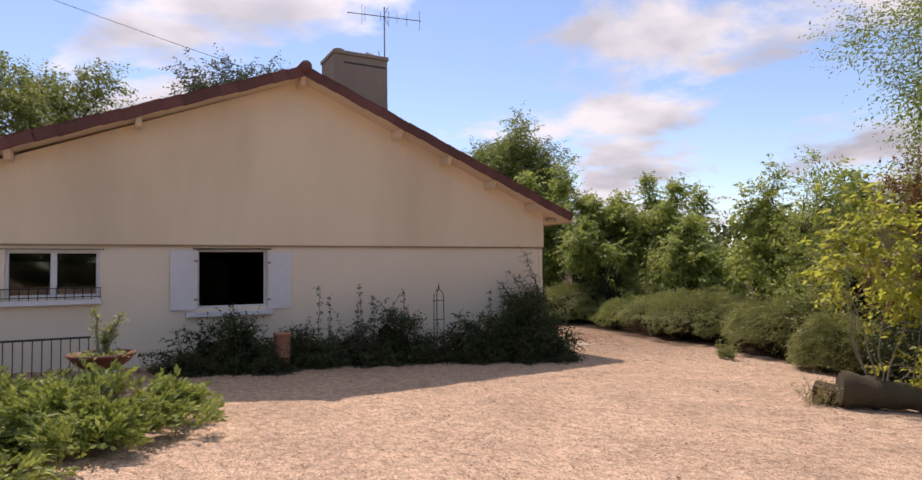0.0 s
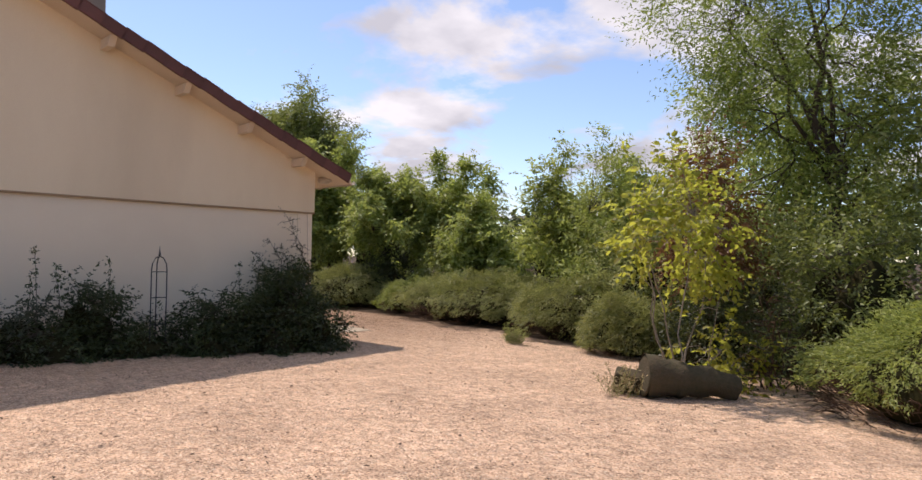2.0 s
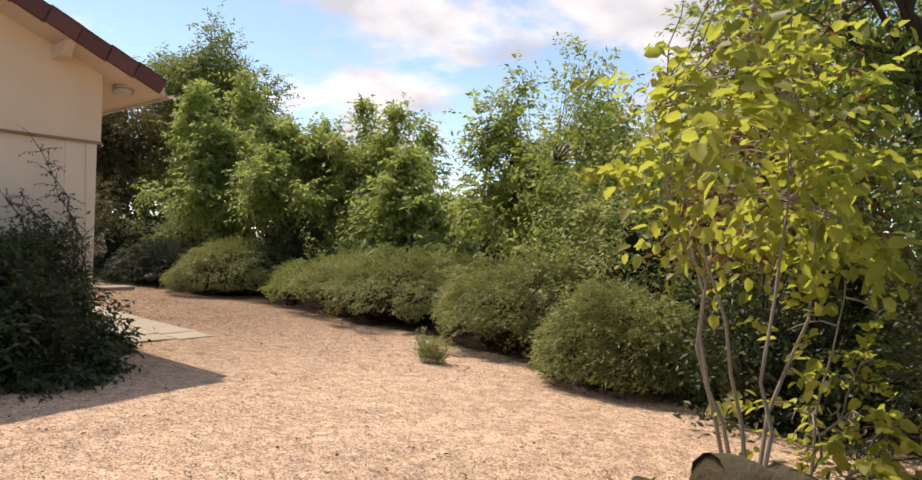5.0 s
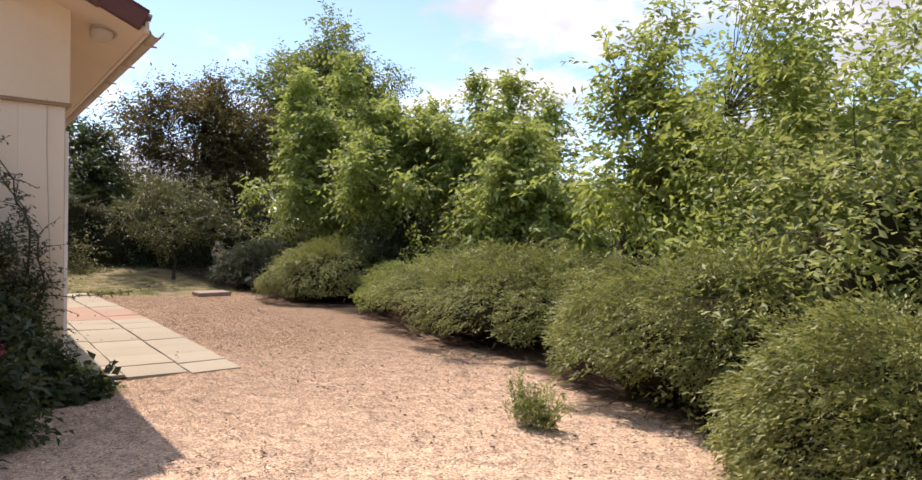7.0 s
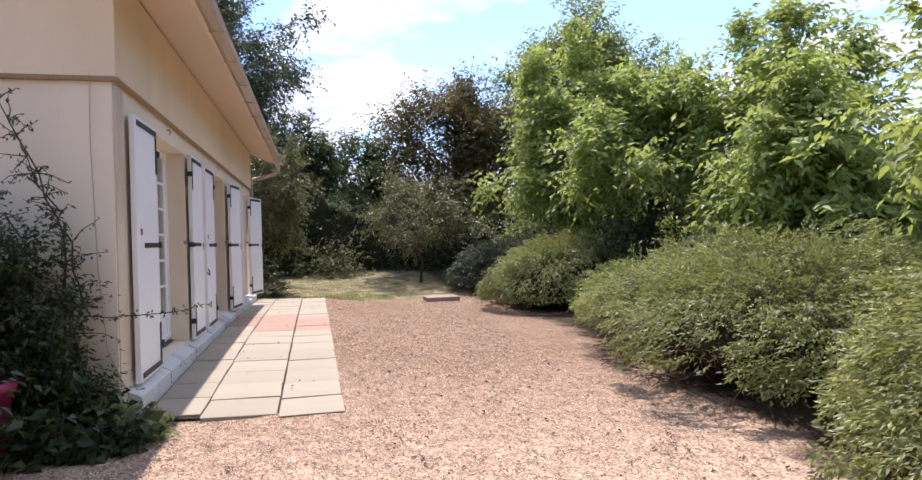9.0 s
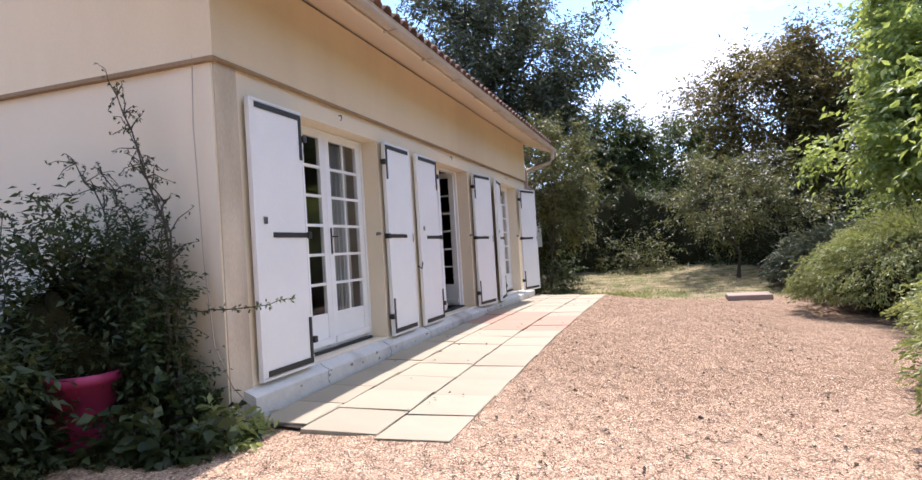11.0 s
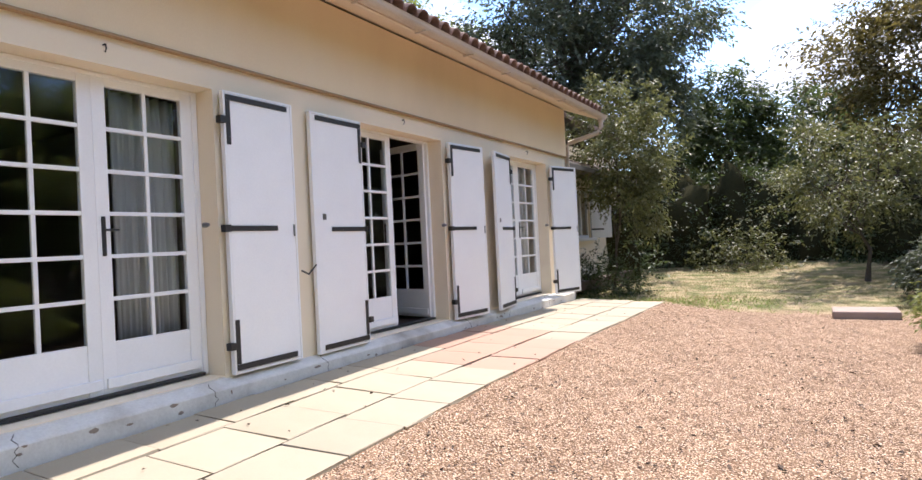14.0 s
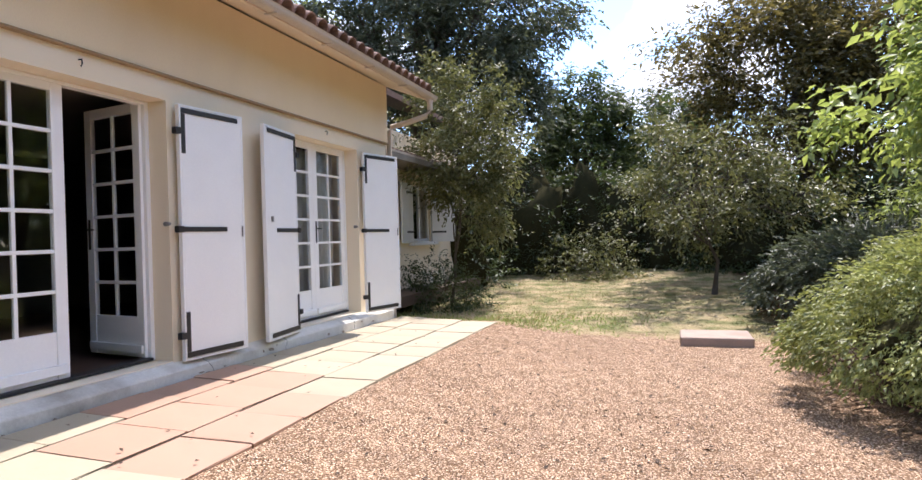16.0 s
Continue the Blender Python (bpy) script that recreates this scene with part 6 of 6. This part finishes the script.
tree("walnut_tree", "bright green walnut tree with drooping leaves beyond the mounds", "tree", (18.7, 25.2), 6.1, 2.7, 0.7, 0.135, 15500, M_WALNUT, M_BARK, 0.13, 101, 60, 0.5, droop=0.5, group=TG, thick=1.75, wobble=1.3, taper=0.15, elong=0.45, hollow=0.25, shoots=7)
tree("walnut_tree", "tall bright green walnut tree with drooping leaves", "tree", (19.0, 21.6), 6.0, 2.8, 0.7, 0.135, 16500, M_WALNUT, M_BARK, 0.12, 106, 50, 0.5, droop=0.5, group=TG, thick=1.75, wobble=1.3, taper=0.15, elong=0.45, hollow=0.25, shoots=7)
tree("walnut_tree", "bright green walnut tree with drooping leaves", "tree", (20.9, 19.4), 5.6, 3.0, 0.7, 0.135, 17000, M_WALNUT, M_BARK, 0.13, 102, 60, 0.5, droop=0.5, group=TG, thick=1.75, wobble=1.3, taper=0.15, elong=0.45, hollow=0.25, shoots=7)
tree("walnut_tree", "young walnut tree with bright hanging leaves over the mounds", "tree", (18.9, 16.2), 3.5, 2.2, 0.6, 0.125, 12500, M_WALNUT, M_BARK, 0.10, 103, 50, 0.45, droop=0.6, group=TG, thick=1.75, wobble=1.3, taper=0.15, elong=0.45, hollow=0.25, shoots=5)
tree("walnut_tree", "young tree with yellow-green hanging leaves", "tree", (17.4, 12.1), 4.8, 1.45, 0.9, 0.10, 9000, M_YOUNG, M_BARK, 0.07, 104, 45, 0.4, droop=0.5, group=TG, thick=1.5, wobble=1.3, taper=0.15, elong=0.45, hollow=0.25, shoots=5)
tree("walnut_tree", "tall green tree behind the mounds", "tree", (23.0, 12.4), 5.0, 3.0, 0.7, 0.17, 13000, M_WALNUT, M_BARK, 0.14, 105, 60, 0.55, droop=0.5, group=TG, thick=1.45, wobble=1.3, taper=0.15, elong=0.45, hollow=0.25, shoots=6)
bush("tall_shrub", "silvery green shrub leaning over the mound", "shrub", (15.6, 8.6), 1.5, 1.5, 3.1, 11900, 0.085, M_LIGHTLEAF, 111, n_clumps=80, clump=0.26, core=0.58)
bush("tall_shrub", "tall loose yellow-green shrub with thin stems", "shrub", (16.9, 10.1), 1.35, 1.2, 5.2, 15500, 0.10, M_WALNUT, 127, n_clumps=150, clump=0.27, low=0.12)
bush("tall_shrub", "dense mixed green shrub", "shrub", (17.4, 8.2), 1.8, 1.9, 4.2, 15300, 0.10, M_WALNUT, 112, n_clumps=80, clump=0.36, core=0.58)
bush("tall_shrub", "dense dark green shrub", "shrub", (15.2, 5.9), 1.3, 1.3, 2.6, 11050, 0.085, M_OAK, 113, n_clumps=70, clump=0.28, core=0.58)
bush("tall_shrub", "dense dark green shrub", "shrub", (13.6, 3.9), 1.5, 1.5, 2.9, 13600, 0.085, M_OAK, 114, n_clumps=80, clump=0.28, core=0.58)
bush("tall_shrub", "dense dark green shrub", "shrub", (14.2, 0.6), 1.9, 1.9, 3.8, 15300, 0.09, M_OAK, 115, n_clumps=80, clump=0.34, core=0.58)
bush("tall_shrub", "dense leafy green garden shrub", "shrub", (19.0, 17.4), 1.6, 1.8, 2.6, 13600, 0.09, M_OAK, 116, n_clumps=70, clump=0.32, core=0.58)
bush("tall_shrub", "dense leafy green garden shrub", "shrub", (18.7, 11.0), 1.6, 1.8, 2.4, 11900, 0.09, M_OAK, 117, n_clumps=70, clump=0.32, core=0.58)
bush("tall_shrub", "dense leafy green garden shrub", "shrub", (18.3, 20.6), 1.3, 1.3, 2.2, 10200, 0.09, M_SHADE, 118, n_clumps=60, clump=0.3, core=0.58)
bush("tall_shrub", "dense leafy green garden shrub", "shrub", (18.6, 27.0), 1.7, 1.9, 2.9, 11900, 0.10, M_OAK, 119, n_clumps=70, clump=0.32, core=0.58)
bush("yellowing_shrub", "yellow-green hazel-like shrub with pale thin stems", "shrub", (10.95, 5.75), 1.3, 0.62, 3.3, 2300, 0.092, M_YELLOWGREEN, 120, n_clumps=84, clump=0.19, arch=0.4, low=0.5, oval=True, mains=5, elong=0.72, droop=0.45, stem_mat=M_BARK_PALE)
bush("yellowing_shrub", "low yellow-green sucker shoots beside the hazel", "shrub", (11.3, 5.3), 0.6, 0.45, 1.6, 480, 0.095, M_YELLOWGREEN, 126, n_clumps=26, clump=0.2, low=0.15, oval=True, mains=4, elong=0.72, droop=0.45, stem_mat=M_BARK_PALE)
bush("twiggy_shrub", "dark twiggy shrub with few leaves behind the log", "shrub", (11.75, 4.75), 0.8, 0.6, 1.8, 2600, 0.055, M_SHADE, 129, n_clumps=110, clump=0.14, low=0.05, stem_mat=M_TWIG)
bush("rusty_shrub", "tall shrub with rust-brown leaves", "shrub", (13.6, 6.3), 0.8, 0.7, 4.4, 6500, 0.09, M_RUST, 121, n_clumps=60, clump=0.24, low=0.42)
# added dark shrub fills in the deep shade behind the hazel
bush("tall_shrub", "dark leafy shrub added for the deep shade behind the hazel stems", "shrub", (13.4, 6.2), 0.95, 0.75, 1.5, 9000, 0.075, M_SHADE, 128, n_clumps=70, clump=0.2, low=0.02, core=0.6)
tree("acacia_tree", "tall feathery acacia with a leaning ivy-clad trunk", "tree", (17.2, 4.6), 10.5, 3.2, 1.8, 0.085, 25000, M_ACACIA, M_BARK, 0.15, 122, 80, 0.75, thick=1.9, lean=(-0.8, 1.0), droop=0.25, elong=0.34, group=TG, wobble=0.8)
tree("acacia_tree", "dark leafy tree behind the shrub mound", "tree", (16.9, 1.2), 8.4, 3.4, 0.8, 0.11, 18000, M_OAK, M_BARK, 0.2, 123, 110, 0.6, group=TG)
tree("acacia_tree", "dark leafy tree closing the yard", "tree", (14.5, -3.2), 8.0, 3.2, 1.2, 0.12, 12000, M_OAK, M_BARK, 0.2, 124, 80, 0.6, group=TG, thick=0.9)
tree("acacia_tree", "green tree beyond the hedge", "tree", (23.0, 7.0), 8.5, 3.8, 1.0, 0.15, 11000, M_WALNUT, M_BARK, 0.2, 125, 90, 0.7, group=TG)

# ---- trees at the lawn's end and behind the house ----
BG = "background trees"
tree("small_tree", "small pale-leaved fruit tree on the lawn", "tree", (14.7, 28.6), 3.6, 2.5, 0.8, 0.075, 9000, M_FRUIT, M_BARK, 0.045, 131, 80, 0.34, thick=1.2, wobble=1.0, group=BG)
tree("small_tree", "slender light green tree in front of the wing window", "tree", (9.75, 27.0), 5.0, 1.45, 1.4, 0.075, 12500, M_FRUIT, M_BARK, 0.03, 132, 80, 0.3, lean=(0.35, 0.3), group=BG, split=0.2)
bush("wall_shrub", "low dark shrub under the wing window", "shrub", (9.75, 26.6), 0.8, 1.2, 0.95, 5000, 0.06, M_SHADE, 133, n_clumps=60, clump=0.16, low=0.02)
tree("browning_tree", "broad tree with browning autumn leaves", "tree", (17.2, 33.9), 8.8, 3.2, 1.3, 0.13, 28000, M_BROWNING, M_BARK, 0.26, 134, 120, 0.75, group=BG)
tree("oak_tree", "tall dark oak beyond the lawn", "tree", (23.4, 35.2), 12.2, 4.2, 1.8, 0.17, 30000, M_OAK, M_BARK, 0.3, 135, 150, 0.85, group=BG, taper=0.3)
tree("oak_tree", "tall dark oak beyond the lawn", "tree", (28.5, 41.0), 10.0, 4.4, 1.6, 0.17, 16000, M_DARKOAK, M_BARK, 0.3, 136, 110, 0.85, group=BG)
tree("oak_tree", "large sparse dark oak behind the house", "tree", (5.6, 37.5), 13.6, 6.4, 3.2, 0.17, 36000, M_OLIVE, M_BARK, 0.42, 137, 200, 0.8, group=BG, wobble=0.6, thick=1.7)
tree("oak_tree", "dark oak behind the house", "tree", (-3.4, 35.0), 12.8, 5.0, 3.0, 0.16, 22000, M_OAK, M_BARK, 0.35, 138, 100, 0.8, thick=1.9, group=BG)
tree("oak_tree", "dense green tree behind the house", "tree", (-10.5, 32.0), 14.0, 5.2, 2.5, 0.18, 16000, M_DARKOAK, M_BARK, 0.35, 139, 120, 0.8, thick=1.7, group=BG)
tree("oak_tree", "dark dense tree at the lawn's end", "tree", (10.4, 44.0), 8.2, 2.8, 1.0, 0.18, 17000, M_DARKOAK, M_BARK, 0.25, 140, 130, 0.7, taper=0.35, group=BG)
tree("oak_tree", "green tree at the lawn's end", "tree", (14.6, 48.0), 7.8, 4.0, 0.8, 0.22, 13000, M_DARKOAK, M_BARK, 0.25, 141, 110, 0.8, taper=0.3, group=BG)
tree("oak_tree", "tall green tree seen beyond the eave", "tree", (30.0, 46.0), 14.0, 6.0, 1.5, 0.2, 14000, M_DARKOAK, M_BARK, 0.3, 142, 100, 1.0, group=BG)
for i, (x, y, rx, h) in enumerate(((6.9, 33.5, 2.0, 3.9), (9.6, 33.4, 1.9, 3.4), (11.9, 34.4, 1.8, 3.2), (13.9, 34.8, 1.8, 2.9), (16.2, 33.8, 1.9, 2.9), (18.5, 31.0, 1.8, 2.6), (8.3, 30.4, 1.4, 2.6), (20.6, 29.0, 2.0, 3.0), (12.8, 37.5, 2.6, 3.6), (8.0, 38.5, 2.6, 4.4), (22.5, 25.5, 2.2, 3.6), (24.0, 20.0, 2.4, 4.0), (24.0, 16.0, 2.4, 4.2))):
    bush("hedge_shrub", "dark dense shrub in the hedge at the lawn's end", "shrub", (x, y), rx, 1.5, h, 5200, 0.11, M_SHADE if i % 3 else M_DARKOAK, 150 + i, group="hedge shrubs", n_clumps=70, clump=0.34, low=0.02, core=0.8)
bush("hedge_shrub", "light feathery green shrub in the hedge", "shrub", (11.9, 32.0), 1.3, 1.0, 1.1, 3500, 0.09, M_FRUIT, 170, group="hedge shrubs", n_clumps=60, clump=0.22, low=0.02)


def far_woods():
    """A belt of woodland that closes the view."""
    rng = np.random.default_rng(90)
    P, S = [], []
    for i in range(150):
        a = 2 * math.pi * i / 150 + rng.normal(0, 0.02)
        r = 62 + rng.random() * 26
        x, y = 9 + r * math.cos(a), 14 + r * math.sin(a)
        h = 6.5 + 3.5 * rng.random()
        n = 220
        d = unit(rng.normal(0, 1, (n, 3)))
        q = 0.6 + 0.4 * rng.random((n, 1))
        P.append(np.array((x, y, h * 0.5 + 0.3)) + d * q * [4.2, 4.2, h * 0.55])
    P = np.concatenate(P)
    V, F = leaf_arrays(P, rng.normal(0, 1, P.shape), 1.3, 0.9, rng)
    tagged(put("far_woods", fast_mesh("far_woods", V, F, M_DARKOAK)), "distant belt of dark green woodland", "woods", kind="stuff")


far_woods()
